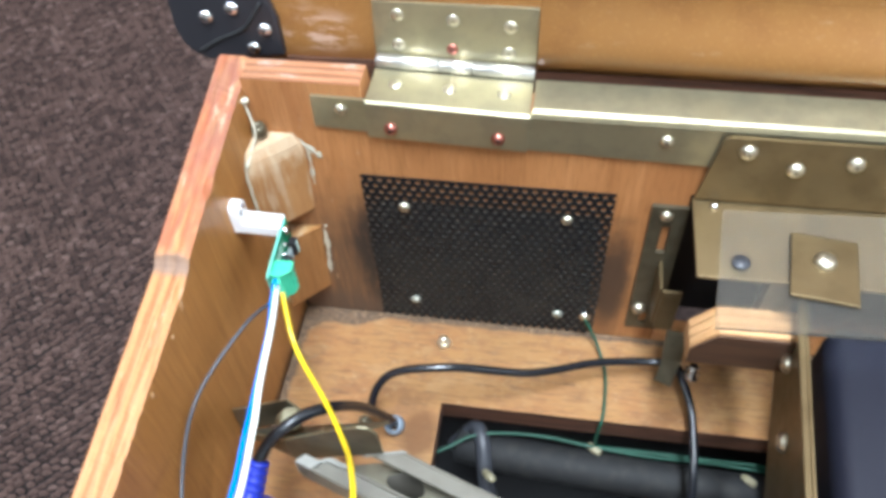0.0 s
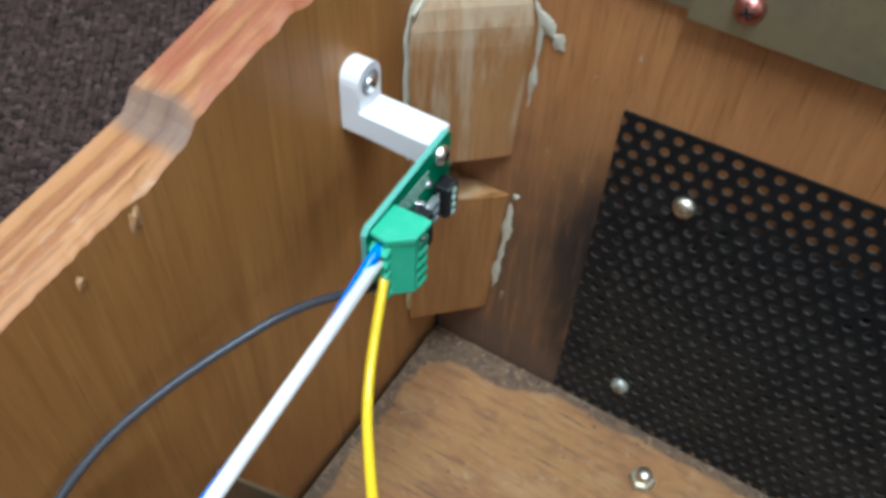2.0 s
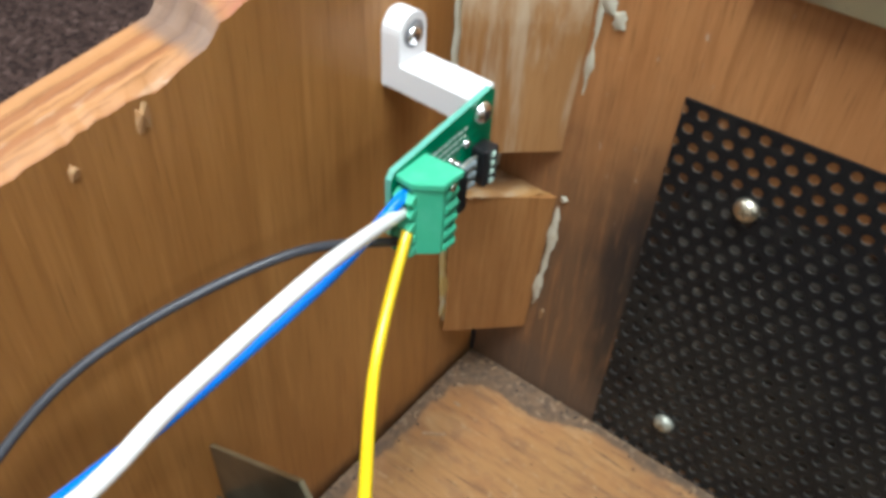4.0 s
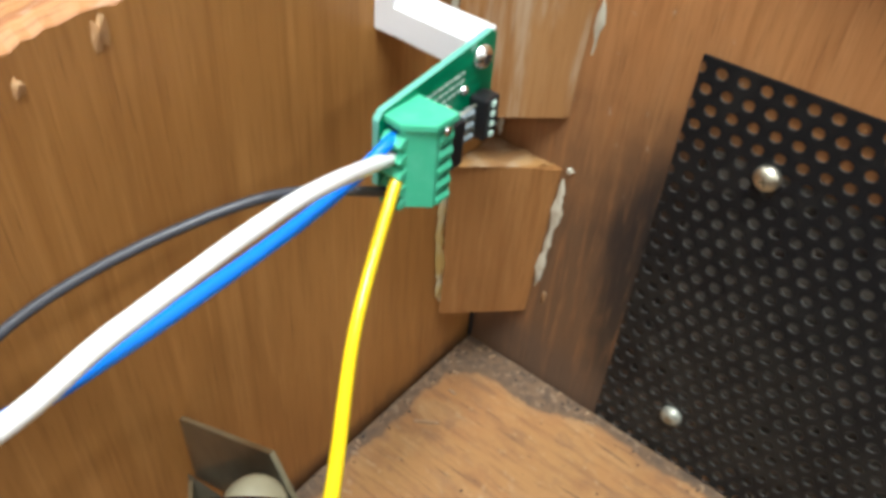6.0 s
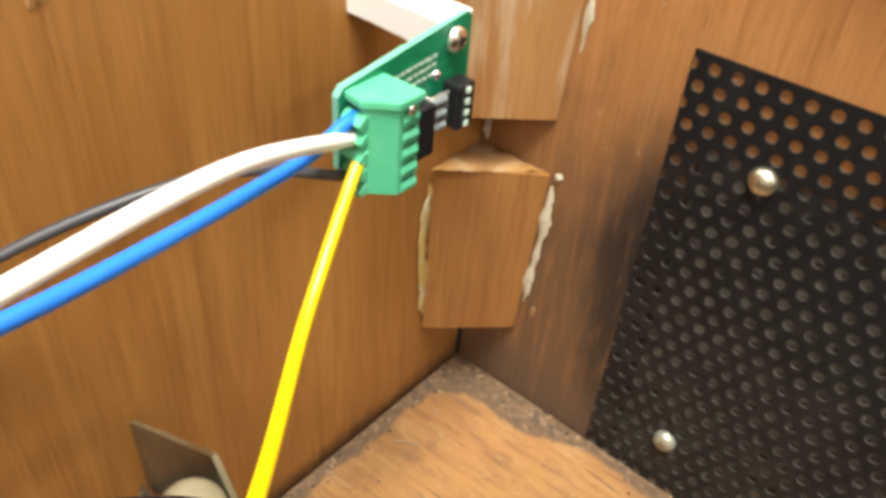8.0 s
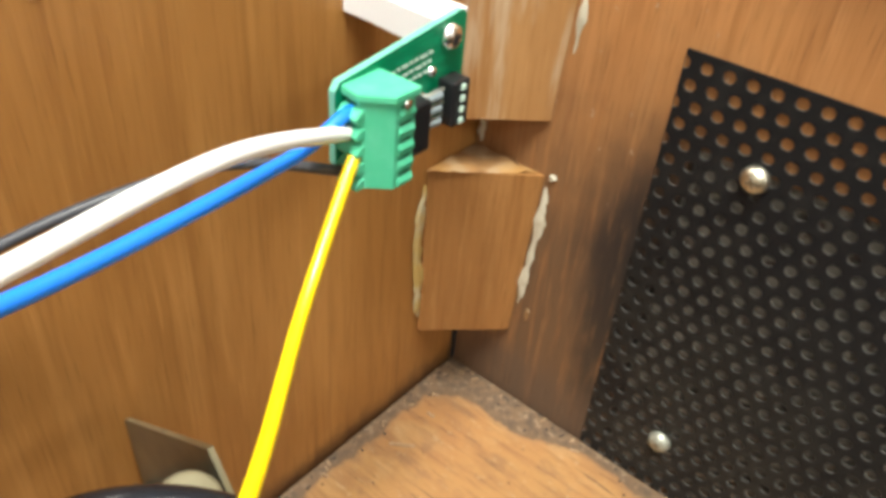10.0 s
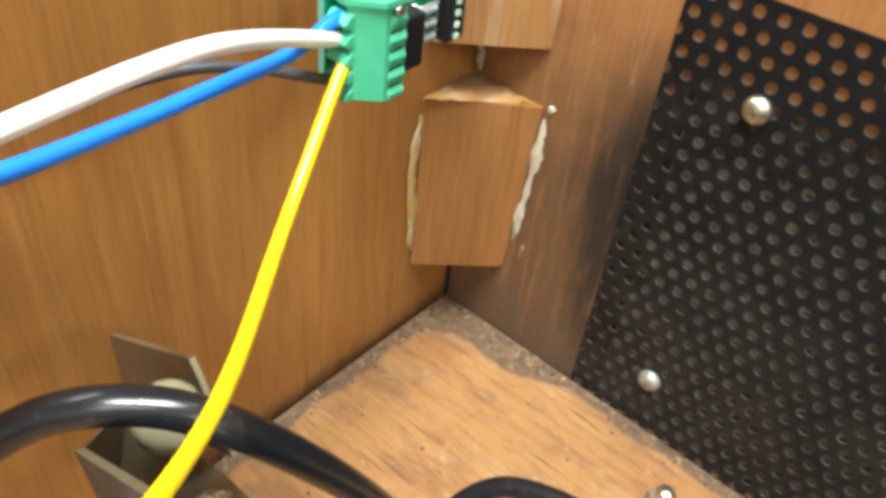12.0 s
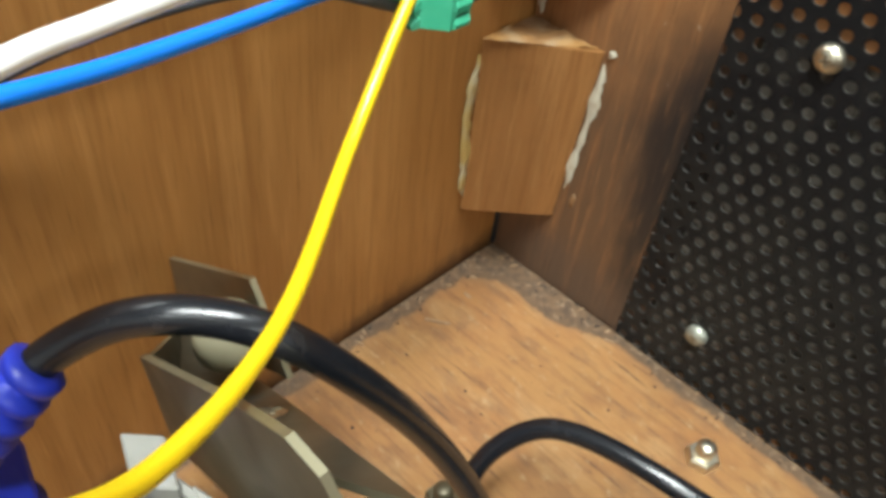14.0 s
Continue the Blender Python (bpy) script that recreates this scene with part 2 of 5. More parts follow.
DULL_STEEL = m.done()
DARK_STEEL = Mat("dark_steel", (0.05, 0.045, 0.035), 0.5, 0.6).done()
m = Mat("passivated_steel", (0.1848, 0.1353, 0.066), 0.42, 0.7)
m.mix(m.ramp(m.noise(50, 4), 0.4, 0.7), (0.1254, 0.0891, 0.0396), 0.7)
m.rough(m.noise(100, 4), 0.3, 0.5)
BRASS = m.done()
m = Mat("screw_metal", (0.70, 0.66, 0.53), 0.38, 1.0)
m.mix(m.ramp(m.noise(500, 3), 0.5, 0.7), (0.4, 0.36, 0.27), 0.5)
SCREW = m.done()
SCREW_SLOT = Mat("screw_slot", (0.3, 0.27, 0.2), 0.5, 0.8).done()
OXIDE = Mat("oxidised_screw", (0.36, 0.37, 0.31), 0.45, 0.55).done()
BARREL = Mat("rolled_zinc", (0.74, 0.73, 0.70), 0.3, 0.9).done()
CHROME = Mat("bright_chrome", (0.85, 0.85, 0.86), 0.12, 1.0).done()
RUSTY = Mat("coppered_screw", (0.5, 0.2, 0.16), 0.3, 1.0).done()
m = Mat("black_paint", (0.009, 0.009, 0.010), 0.55)
dust = m.math("MULTIPLY", m.ramp(m.axis(2), 0.115, 0.03), m.ramp(m.noise(40, 4, 0.6), 0.3, 0.65))
m.mix(dust, (0.052, 0.049, 0.038), 0.28)
m.mix(m.ramp(m.noise(110, 5, 0.7, (1, 1, 0.6), (3, 3, 3)), 0.5, 0.66), (0.030, 0.029, 0.026), 0.22)
m.mix(m.ramp(m.noise(600, 3), 0.6, 0.75), (0.06, 0.05, 0.04), 0.2)
m.b.inputs["Specular IOR Level"].default_value = 0.16
GRILLE = m.done()
# hole walls lighter than the paint: their lit rims put into the colour
LIT_CUT_EDGE = Mat("lit_cut_edge", (0.05, 0.047, 0.042), 0.5).done()
m = Mat("grey_filter", (0.42, 0.39, 0.33), 0.9)
m.mix(m.ramp(m.noise(150, 4, 0.6), 0.50, 0.66), (0.07, 0.062, 0.052), 0.9)
m.mix(m.ramp(m.noise(230, 3, 0.6, (1, 1, 1), (7, 7, 7)), 0.60, 0.66), (0.08, 0.035, 0.022), 0.8)
FILTER = m.done()
# near-black: stands for unlit depth, also used for joints, slots and dirt
DARK = Mat("near_black", (0.012, 0.012, 0.013), 0.9).done()
m = Mat("black_rubber", (0.010, 0.011, 0.014), 0.24)
m.mix(m.ramp(m.noise(300, 3), 0.55, 0.75), (0.03, 0.03, 0.032), 0.4)
RUBBER = m.done()
m = Mat("dusty_black", (0.008, 0.008, 0.0085), 0.75)
m.mix(m.ramp(m.noise(120, 4), 0.45, 0.7), (0.022, 0.021, 0.018), 0.7)
DUSTY_BLACK = m.done()
m = Mat("grey_black_pvc", (0.045, 0.047, 0.055), 0.4)
PVC_DARK = m.done()
WHITE_PVC = Mat("white_pvc", (0.84, 0.84, 0.83), 0.3).done()
BLUE_PVC = Mat("blue_pvc", (0.02, 0.2, 0.8), 0.22).done()
m = Mat("yellow_pvc", (0.85, 0.60, 0.004), 0.32)
m.b.inputs["Specular IOR Level"].default_value = 0.85
YELLOW_PVC = m.done()
m = Mat("green_pvc", (0.011, 0.062, 0.036), 0.5)
GREEN_PVC = m.done()
m = Mat("blue_plastic", (0.02, 0.035, 0.42), 0.35)
m.mix(m.ramp(m.noise(300, 3), 0.5, 0.75), (0.05, 0.08, 0.5), 0.4)
VGA_BLUE = m.done()
m = Mat("white_print", (0.82, 0.82, 0.83), 0.45)
m.relief(m.noise(900, 2, 0.4, (0.05, 0.05, 1)), 0.25, 0.0003)
PRINT = m.done()
m = Mat("board_mask", (0.005, 0.2, 0.09), 0.3)
m.mix(m.ramp(m.noise(700, 2, 0.4, (1, 0.3, 1)), 0.55, 0.6), (0.01, 0.3, 0.14), 0.6)
BOARD = m.done()
BOARD_EDGE = Mat("board_edge", (0.16, 0.46, 0.36), 0.5).done()
m = Mat("terminal_green", (0.08, 0.47, 0.27), 0.42)
m.mix(m.ramp(m.noise(200, 3), 0.4, 0.7), (0.14, 0.55, 0.36), 0.5)
TERMINAL = m.done()
# darker green plates put the slots' inner shade into the colour
SLOT_SHADE = Mat("slot_shade_green", (0.015, 0.11, 0.06), 0.6).done()
CHIP = Mat("black_resin", (0.012, 0.012, 0.014), 0.35).done()
SILK = Mat("silkscreen_white", (0.50, 0.66, 0.58), 0.6).done()
TIN = Mat("tinned_pin", (0.75, 0.75, 0.76), 0.25, 1.0).done()
CAPBLUE = Mat("grey_resistor", (0.24, 0.29, 0.31), 0.45).done()
m = Mat("dried_glue", (0.52, 0.49, 0.385), 0.4)
m.mix(m.ramp(m.noise(250, 4), 0.45, 0.7), (0.42, 0.36, 0.25), 0.7)
GLUE = m.done()
m = Mat("amber_glue", (0.44, 0.31, 0.10), 0.35)
m.mix(m.ramp(m.noise(90, 4), 0.42, 0.6), (0.46, 0.41, 0.28), 0.8)
AMBER = m.done()
m = Mat("glue_crust", (0.25, 0.135, 0.056), 0.45)
m.mix(m.ramp(m.noise(160, 4), 0.45, 0.65), (0.36, 0.27, 0.17), 0.7)
m.mix(m.ramp(m.noise(60, 3, 0.5, (1, 1, 1), (2, 0, 0)), 0.5, 0.7), (0.34, 0.18, 0.045), 0.6)
GLUE_CRUST = m.done()
m = veneer("waxed_block", (0.36, 0.1845, 0.0648), (0.252, 0.1125, 0.0378), (0.432, 0.243, 0.099))
m.mix(m.ramp(m.noise(130, 4, 0.6, (1, 1, 0.10)), 0.54, 0.70), (0.54, 0.432, 0.297), 0.65)
m.mix(m.ramp(m.noise(60, 4, 0.7, (1, 1, 0.25), (3, 3, 1)), 0.52, 0.66), (0.558, 0.468, 0.342), 0.55)
wash = m.math("ADD", m.axis(2), m.math("MULTIPLY", m.math("SUBTRACT", m.noise(150, 4, 0.7, (1, 1, 0.3)), 0.5), 0.050))
m.mix(m.ramp(wash, 0.152, 0.172), (0.522, 0.414, 0.279), 0.75)
WAXED = m.done()
m = Mat("lid_board", (0.245, 0.118, 0.032), 0.34)
m.mix(m.ramp(m.noise(25, 4), 0.4, 0.7), (0.190, 0.082, 0.022), 0.7)
m.mix(m.ramp(m.noise(500, 3), 0.5, 0.8), (0.34, 0.180, 0.058), 0.5)
# gap shadow and dirt along the lid's lower edge, both in the colour
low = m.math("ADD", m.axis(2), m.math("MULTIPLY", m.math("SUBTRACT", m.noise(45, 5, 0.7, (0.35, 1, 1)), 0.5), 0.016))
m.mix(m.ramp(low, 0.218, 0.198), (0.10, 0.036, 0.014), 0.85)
m.mix(m.ramp(m.noise(120, 5, 0.7, (0.3, 1, 1)), 0.62, 0.72), (0.42, 0.29, 0.19), 0.35)
# scraped patch by the corner
m.mix(m.math("MULTIPLY", blob(m, (0.036, 0.03, 0.222), (0.03, 0.2, 0.016), 1.1, 0.3, 0.6, 90), m.ramp(m.noise(130, 5, 0.7, (0.25, 1, 1), (2, 2, 2)), 0.46, 0.60)), (0.50, 0.34, 0.25), 0.8)
m.relief(m.noise(700, 3), 0.2, 0.0004)
LID_BOARD = m.done()
m = Mat("black_plastic", (0.02, 0.02, 0.024), 0.35)
m.relief(m.noise(900, 3), 0.2, 0.0003)
BLACK_PLASTIC = m.done()
m = Mat("navy_vinyl", (0.011, 0.0115, 0.020), 0.5)
m.b.inputs["Specular IOR Level"].default_value = 0.3
m.relief(m.noise(1400, 3), 0.5, 0.0005)
NAVY = m.done()
m = Mat("cream_plastic", (0.25, 0.245, 0.22), 0.45)
m.mix(m.ramp(m.noise(80, 4), 0.4, 0.7), (0.144, 0.1404, 0.1188), 0.6)
CREAM = m.done()
m = Mat("dusty_grey_rail", (0.135, 0.125, 0.100), 0.5)
m.mix(m.ramp(m.noise(60, 4, 0.5), 0.4, 0.7), (0.108, 0.0972, 0.0756), 0.7)
RAIL = m.done()
m = Mat("aged_plastic", (0.27, 0.245, 0.155), 0.45)
m.mix(m.ramp(m.noise(120, 4), 0.4, 0.7), (0.19, 0.165, 0.10), 0.7)
AGED = m.done()
m = Mat("frosted_acrylic", (0.66, 0.63, 0.57), 0.22)
m.b.inputs["Transmission Weight"].default_value = 0.96
m.b.inputs["IOR"].default_value = 1.15
m.mix(m.ramp(m.noise(90, 4), 0.45, 0.7), (0.58, 0.55, 0.50), 0.4)
ACRYLIC = m.done()
m = Mat("ring_grey", (0.2, 0.24, 0.29), 0.35)
GROMMET = m.done()
m = Mat("worn_wood", (0.47, 0.26, 0.11), 0.7)
m.mix(m.ramp(m.noise(500, 3), 0.5, 0.65), (0.58, 0.38, 0.19), 0.7)
BRUISE = m.done()
m = Mat("dusty_crumbs", (0.26, 0.165, 0.090), 0.8)
m.mix(m.ramp(m.noise(500, 3), 0.5, 0.65), (0.38, 0.27, 0.17), 0.7)
CRUMB = m.done()

m = Mat("carpet_backing", (0.010, 0.006, 0.005), 0.95)
m.mix(m.ramp(m.noise(140, 3), 0.45, 0.65), (0.022, 0.013, 0.010), 0.7)
CARPET = m.done()
m = Mat("carpet_far_pile", (0.056, 0.036, 0.031), 0.95)
m.mix(m.ramp(m.noise(120, 3), 0.42, 0.62), (0.022, 0.013, 0.011), 0.7)
m.mix(m.ramp(m.noise(9, 3), 0.4, 0.7), (0.045, 0.026, 0.022), 0.4)
m.relief(m.noise(150, 3), 0.7, 0.004)
CARPET_FAR = m.done()
m = Mat("carpet_yarn", (0.142, 0.086, 0.070), 0.95)
isl = m.n.new("ShaderNodeNewGeometry").outputs["Random Per Island"]
m.mix(m.ramp(isl, 0.20, 0.9, False), (0.042, 0.023, 0.019), 0.9)
m.mix(m.ramp(isl, 0.84, 0.92), (0.22, 0.142, 0.118), 0.85)
m.mix(m.ramp(m.noise(9, 3), 0.4, 0.7), (0.055, 0.032, 0.027), 0.4)
m.relief(m.noise(900, 3, 0.6, (1, 0.5, 1)), 0.7, 0.002)
YARN = m.done()
m = Mat("room_paint", (0.62, 0.6, 0.56), 0.8)
m.mix(m.ramp(m.noise(3, 4), 0.4, 0.7), (0.56, 0.54, 0.5), 0.6)
ROOM = m.done()
m = Mat("ceiling_paint", (0.78, 0.78, 0.76), 0.9)
m.mix(m.ramp(m.noise(60, 4), 0.45, 0.7), (0.7, 0.7, 0.68), 0.5)
CEILING = m.done()
GLOW = bpy.data.materials.new("lamp_diffuser")
GLOW.use_nodes = True
GLOW.node_tree.nodes["Principled BSDF"].inputs["Emission Color"].default_value = (1, 0.96, 0.9, 1)
GLOW.node_tree.nodes["Principled BSDF"].inputs["Emission Strength"].default_value = 4.0


# ---- mesh helpers ----
def box(bm, a, b, mi=0, m=None):
    xs, ys, zs = zip(a, b)
    vs = [bm.verts.new((x, y, z)) for x in xs for y in ys for z in zs]
    for q in ((0, 1, 3, 2), (4, 6, 7, 5), (0, 4, 5, 1), (2, 3, 7, 6), (0, 2, 6, 4), (1, 5, 7, 3)):
        bm.faces.new([vs[k] for k in q]).material_index = mi
    if m is not None:
        bmesh.ops.transform(bm, matrix=m, verts=vs)
    return vs


def bevelled(bm, width, segments=2):
    bmesh.ops.recalc_face_normals(bm, faces=bm.faces)
    es = [e for e in bm.edges if len(e.link_faces) == 2 and e.calc_face_angle(0) > 0.5]
    bmesh.ops.bevel(bm, geom=es, offset=width, segments=segments, profile=0.6, affect="EDGES", clamp_overlap=True)
    return bm


def prism(bm, outline, axis, lo, hi, mi=0):
    """An outline of 2D points pushed along an axis from lo to hi."""
    def at(p, h):
        q = list(p)
        q.insert(axis, h)
        return bm.verts.new(q)
    a, b = [at(p, lo) for p in outline], [at(p, hi) for p in outline]
    n = len(outline)
    bm.faces.new(a).material_index = mi
    bm.faces.new(b[::-1]).material_index = mi
    for k in range(n):
        bm.faces.new((a[k], b[k], b[(k + 1) % n], a[(k + 1) % n])).material_index = mi
    return bm


def lathe(bm, rings, seg=20, m=None, mi=0):
    """Rings of (radius, height) turned round z; a radius of 0 closes an end."""
    made, vs = [], []
    for r, h in rings:
        if r == 0:
            row = [bm.verts.new((0, 0, h))]
        else:
            row = [bm.verts.new((r * math.cos(2 * math.pi * k / seg), r * math.sin(2 * math.pi * k / seg), h)) for k in range(seg)]
        made.append(row)
        vs += row
    for a, b in zip(made, made[1:]):
        for k in range(seg):
            if len(a) == 1 and len(b) == 1:
                continue
            q = [a[k % len(a)], a[(k + 1) % len(a)], b[(k + 1) % len(b)], b[k % len(b)]]
            f = bm.faces.new(list(dict.fromkeys(q)))
            f.material_index, f.smooth = mi, True
    if m is not None:
        bmesh.ops.transform(bm, matrix=m, verts=vs)
    return vs


def spline(pts, n=14):
    p = [Vector(q) for q in pts]
    p = [2 * p[0] - p[1], *p, 2 * p[-1] - p[-2]]
    out = []
    for a, b, c, e in zip(p, p[1:], p[2:], p[3:]):
        for k in range(n):
            u = k / n
            out.append(0.5 * (2 * b + (c - a) * u + (2 * a - 5 * b + 4 * c - e) * u * u + (3 * b - a - 3 * c + e) * u**3))
    return out + [p[-2]]


def tube(bm, path, r, seg=14, flat=1.0):
    up, rows = Vector((0.13, 0.2, 1)).normalized(), []
    for k, p in enumerate(path):
        d = (path[min(k + 1, len(path) - 1)] - path[max(k - 1, 0)]).normalized()
        side = d.cross(up).normalized()
        up = side.cross(d).normalized()
        rr = r(k / (len(path) - 1)) if callable(r) else r
        rows.append([bm.verts.new(p + (side * math.cos(a) + up * math.sin(a) * flat) * rr) for a in (2 * math.pi * j / seg for j in range(seg))])
    for a, b in zip(rows, rows[1:]):
        for j in range(seg):
            bm.faces.new((a[j], a[(j + 1) % seg], b[(j + 1) % seg], b[j])).smooth = True
    bm.faces.new(rows[0][::-1])
    bm.faces.new(rows[-1])
    return bm


def mesh_of(name, bm, mats):
    bmesh.ops.recalc_face_normals(bm, faces=bm.faces)
    me = bpy.data.meshes.new(name)
    bm.to_mesh(me)
    bm.free()
    for q in mats if isinstance(mats, (list, tuple)) else [mats]:
        me.materials.append(q)
    return me


def thing(name, label, category, at=(0, 0, 0), group=""):
    ob = tagged(new(name), label, category, group)
    ob.matrix_world = pose(*at)
    ob.empty_display_size = 0.01
    return ob


def part(name, bm, mats, parent, label="", m=None):
    ob = new(name, mesh_of(name, bm, mats))
    if parent is not None:
        ob.parent = parent
        if m is None:
            base = Vector((0, 0, 0))
            p = parent
            while p is not None:
                base += p.matrix_basis.translation
                p = p.parent
            ob.matrix_basis = Matrix.Translation(-base)
        else:
            ob.matrix_basis = m
    return tagged(ob, label)


def solo(name, bm, mats, label, category="", group="", kind=""):
    return tagged(new(name, mesh_of(name, bm, mats)), label, category, group, kind)


def slab(us, vs, skip, place, lo, hi, bm=None, mi=lambda f: 0):
    """A slab of cells between the lines us and vs, without the cells in skip. place(u, v, h) gives the corner."""
    bm = bm or bmesh.new()
    grid = {}

    def at(i, j, h):
        if (i, j, h) not in grid:
            grid[i, j, h] = bm.verts.new(place(us[i], vs[j], (lo, hi)[h]))
        return grid[i, j, h]
    cells = {(i, j) for i in range(len(us) - 1) for j in range(len(vs) - 1)} - set(skip)
    for i, j in cells:
        for h in (0, 1):
            bm.faces.new([at(i, j, h), at(i + 1, j, h), at(i + 1, j + 1, h), at(i, j + 1, h)])
        for di, dj, p, q in ((-1, 0, (0, 0), (0, 1)), (1, 0, (1, 0), (1, 1)), (0, -1, (0, 0), (1, 0)), (0, 1, (0, 1), (1, 1))):
            if (i + di, j + dj) not in cells:
                a, b = (i + p[0], j + p[1]), (i + q[0], j + q[1])
                bm.faces.new([at(*a, 0), at(*b, 0), at(*b, 1), at(*a, 1)])
    bmesh.ops.recalc_face_normals(bm, faces=bm.faces)
    return bm


def round_head(bm, m, r, h, slot=True):
    """A domed screw head on its washerless shank, along its own z."""
    lathe(bm, [(0.0, -0.003), (r * 0.5, -0.003), (r * 0.5, 0), (r, 0), (r, h * 0.25), (r * 0.86, h * 0.65), (r * 0.55, h * 0.92), (0, h)], 18, m)
    if slot:
        for a in (0, 90):
            box(bm, (-r * 0.42, -r * 0.09, h * 0.8), (r * 0.42, r * 0.09, h * 1.01), 1, m @ pose(0, 0, 0, 0, 0, a + 20))


def screw(name, x, y, z, r, h, parent, way="-y", mats=None, label=""):
    turn = {"-y": (90, 0, 0), "z": (0, 0, 0), "x": (0, 90, 0), "-x": (0, -90, 0)}[way]
    bm = bmesh.new()
    round_head(bm, pose(x, y, z, *turn), r, h)
    return part(name, bm, mats or [SCREW, SCREW_SLOT], parent, label)


# ---- the room ----
GROUND = -0.40
bm = slab([-3.0, -1.315, -0.018, 0.642, 3.0], [-3.0, -0.465, 0.022, 1.615, 3.0], [], lambda u, v, h: (u, v, h), GROUND - 0.05, GROUND)
for f in bm.faces:
    c = f.calc_center_median()
    f.material_index = 0 if -1.315 < c.x < -0.018 and -0.465 < c.y < 1.615 else 1
solo("carpet", bm, [CARPET, CARPET_FAR], "dark brown loop pile carpet", "carpet", kind="structure")
# yarn loops of the pile round the case
rc, verts, faces = random.Random(31), [], []
for i in range(92):
    for j in range(250):
        x, y = -0.0195 - 0.0140 * (i + 0.5 + 0.5 * (j % 2)) + rc.uniform(-0.0018, 0.0018), -0.46 + 0.0083 * j + rc.uniform(-0.0009, 0.0009)
        if x > -0.027:
            continue
        turn, la, lb, h = radians(rc.uniform(10, 40)), rc.uniform(0.0058, 0.0080), rc.uniform(0.0029, 0.0039), rc.uniform(0.005, 0.009)
        k0 = len(verts)
        for w, z in ((1.0, 0.0), (0.88, 0.65)):
            for q in range(6):
                u, v = la * w * math.cos(math.pi * q / 3), lb * w * math.sin(math.pi * q / 3)
                verts.append((x + u * math.cos(turn) - v * math.sin(turn), y + u * math.sin(turn) + v * math.cos(turn), GROUND + 0.0002 + h * z * (1 + 50 * u)))
        verts.append((x + 0.002, y, GROUND + h))
        faces += [(k0 + q, k0 + (q + 1) % 6, k0 + 6 + (q + 1) % 6, k0 + 6 + q) for q in range(6)]
        faces += [(k0 + 6 + q, k0 + 6 + (q + 1) % 6, k0 + 12) for q in range(6)]
me = bpy.data.meshes.new("carpet_pile")
me.from_pydata(verts, [], faces)
me.materials.append(YARN)
for f in me.polygons:
    f.use_smooth = True
tagged(new("carpet_pile", me), "brown yarn loops of the carpet in slanting rows", "carpet pile", kind="stuff")
for nm, a, b in (("wall_west", (-3.1, -3.1, GROUND - 0.05), (-3.0, 3.1, CEIL)), ("wall_east", (3.0, -3.1, GROUND - 0.05), (3.1, 3.1, CEIL)),
                 ("wall_south", (-3.0, -3.1, GROUND - 0.05), (3.0, -3.0, CEIL)), ("wall_north", (-3.0, 3.0, GROUND - 0.05), (3.0, 3.1, CEIL))):
    bm = bmesh.new()
    box(bm, a, b)
    solo(nm, bm, ROOM, "plain pale painted room wall", "wall", kind="structure")
bm = bmesh.new()
box(bm, (-3.1, -3.1, CEIL), (3.1, 3.1, CEIL + 0.1))
solo("ceiling", bm, CEILING, "plain white ceiling", "ceiling", kind="structure")
for lx, ly in LAMPS:
    lamp = thing("ceiling_light", "unseen white ceiling light with a glowing diffuser", "ceiling light", (lx, ly, CEIL), "ceiling lights")
    bm = bmesh.new()
    for a, b in (((-0.17, -0.62, -0.06), (-0.15, 0.62, 0)), ((0.15, -0.62, -0.06), (0.17, 0.62, 0)), ((-0.15, -0.62, -0.06), (0.15, -0.6, 0)), ((-0.15, 0.6, -0.06), (0.15, 0.62, 0))):
        box(bm, a, b)
    part("frame", bm, CEILING, lamp, m=Matrix())
    bm = bmesh.new()
    box(bm, (-0.15, -0.6, -0.05), (0.15, 0.6, -0.04))
    part("diffuser", bm, GLOW, lamp, "glowing white diffuser", m=Matrix())

# ---- the case ----
T = 0.018
X1, Y1 = 0.62, -0.46


def top_left(y):
    """The worn, stepped top of the side wall."""
    if y > -0.1040:
        z = 0.2105 + 0.232 * y
    elif y > -0.1072:
        z = 0.1864 - 1.35 * (-0.1040 - y)
    else:
        z = 0.1821 + 0.165 * (y + 0.1072)
    return z


bm = bmesh.new()
ys = [T - (T + 0.46 + T) * k / 240 for k in range(241)]
rows = []
for y in ys:
    z = top_left(y)
    j = (noise.noise((y * 160, 0, 0)) * 0.0011 + noise.noise((y * 480, 3, 0)) * 0.0009)
    dip = max(0.0, noise.noise((y * 55, 7, 0)) - 0.1) * 0.004
    prof = [(-T, GROUND + 0.001), (-T, z - 0.0012), (-T + 0.0012, z), (-0.012, z + j * 0.4), (-0.006, z - j * 0.4), (-0.0022 - dip * 0.5, z + j * 0.5), (0.0, z - 0.0016 - dip + j), (0.0, z - 0.02), (0.0, GROUND + 0.001)]
    rows.append([bm.verts.new((px, y, pz)) for px, pz in prof])
for a, b in zip(rows, rows[1:]):
    for k in range(len(a)):
        f = bm.faces.new((a[k], a[(k + 1) % len(a)], b[(k + 1) % len(a)], b[k]))
        f.material_index = 1 if 1 <= k <= 5 else 0
bm.faces.new(rows[0])
bm.faces.new(rows[-1][::-1])
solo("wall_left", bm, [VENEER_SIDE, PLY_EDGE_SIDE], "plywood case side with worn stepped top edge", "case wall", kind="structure")

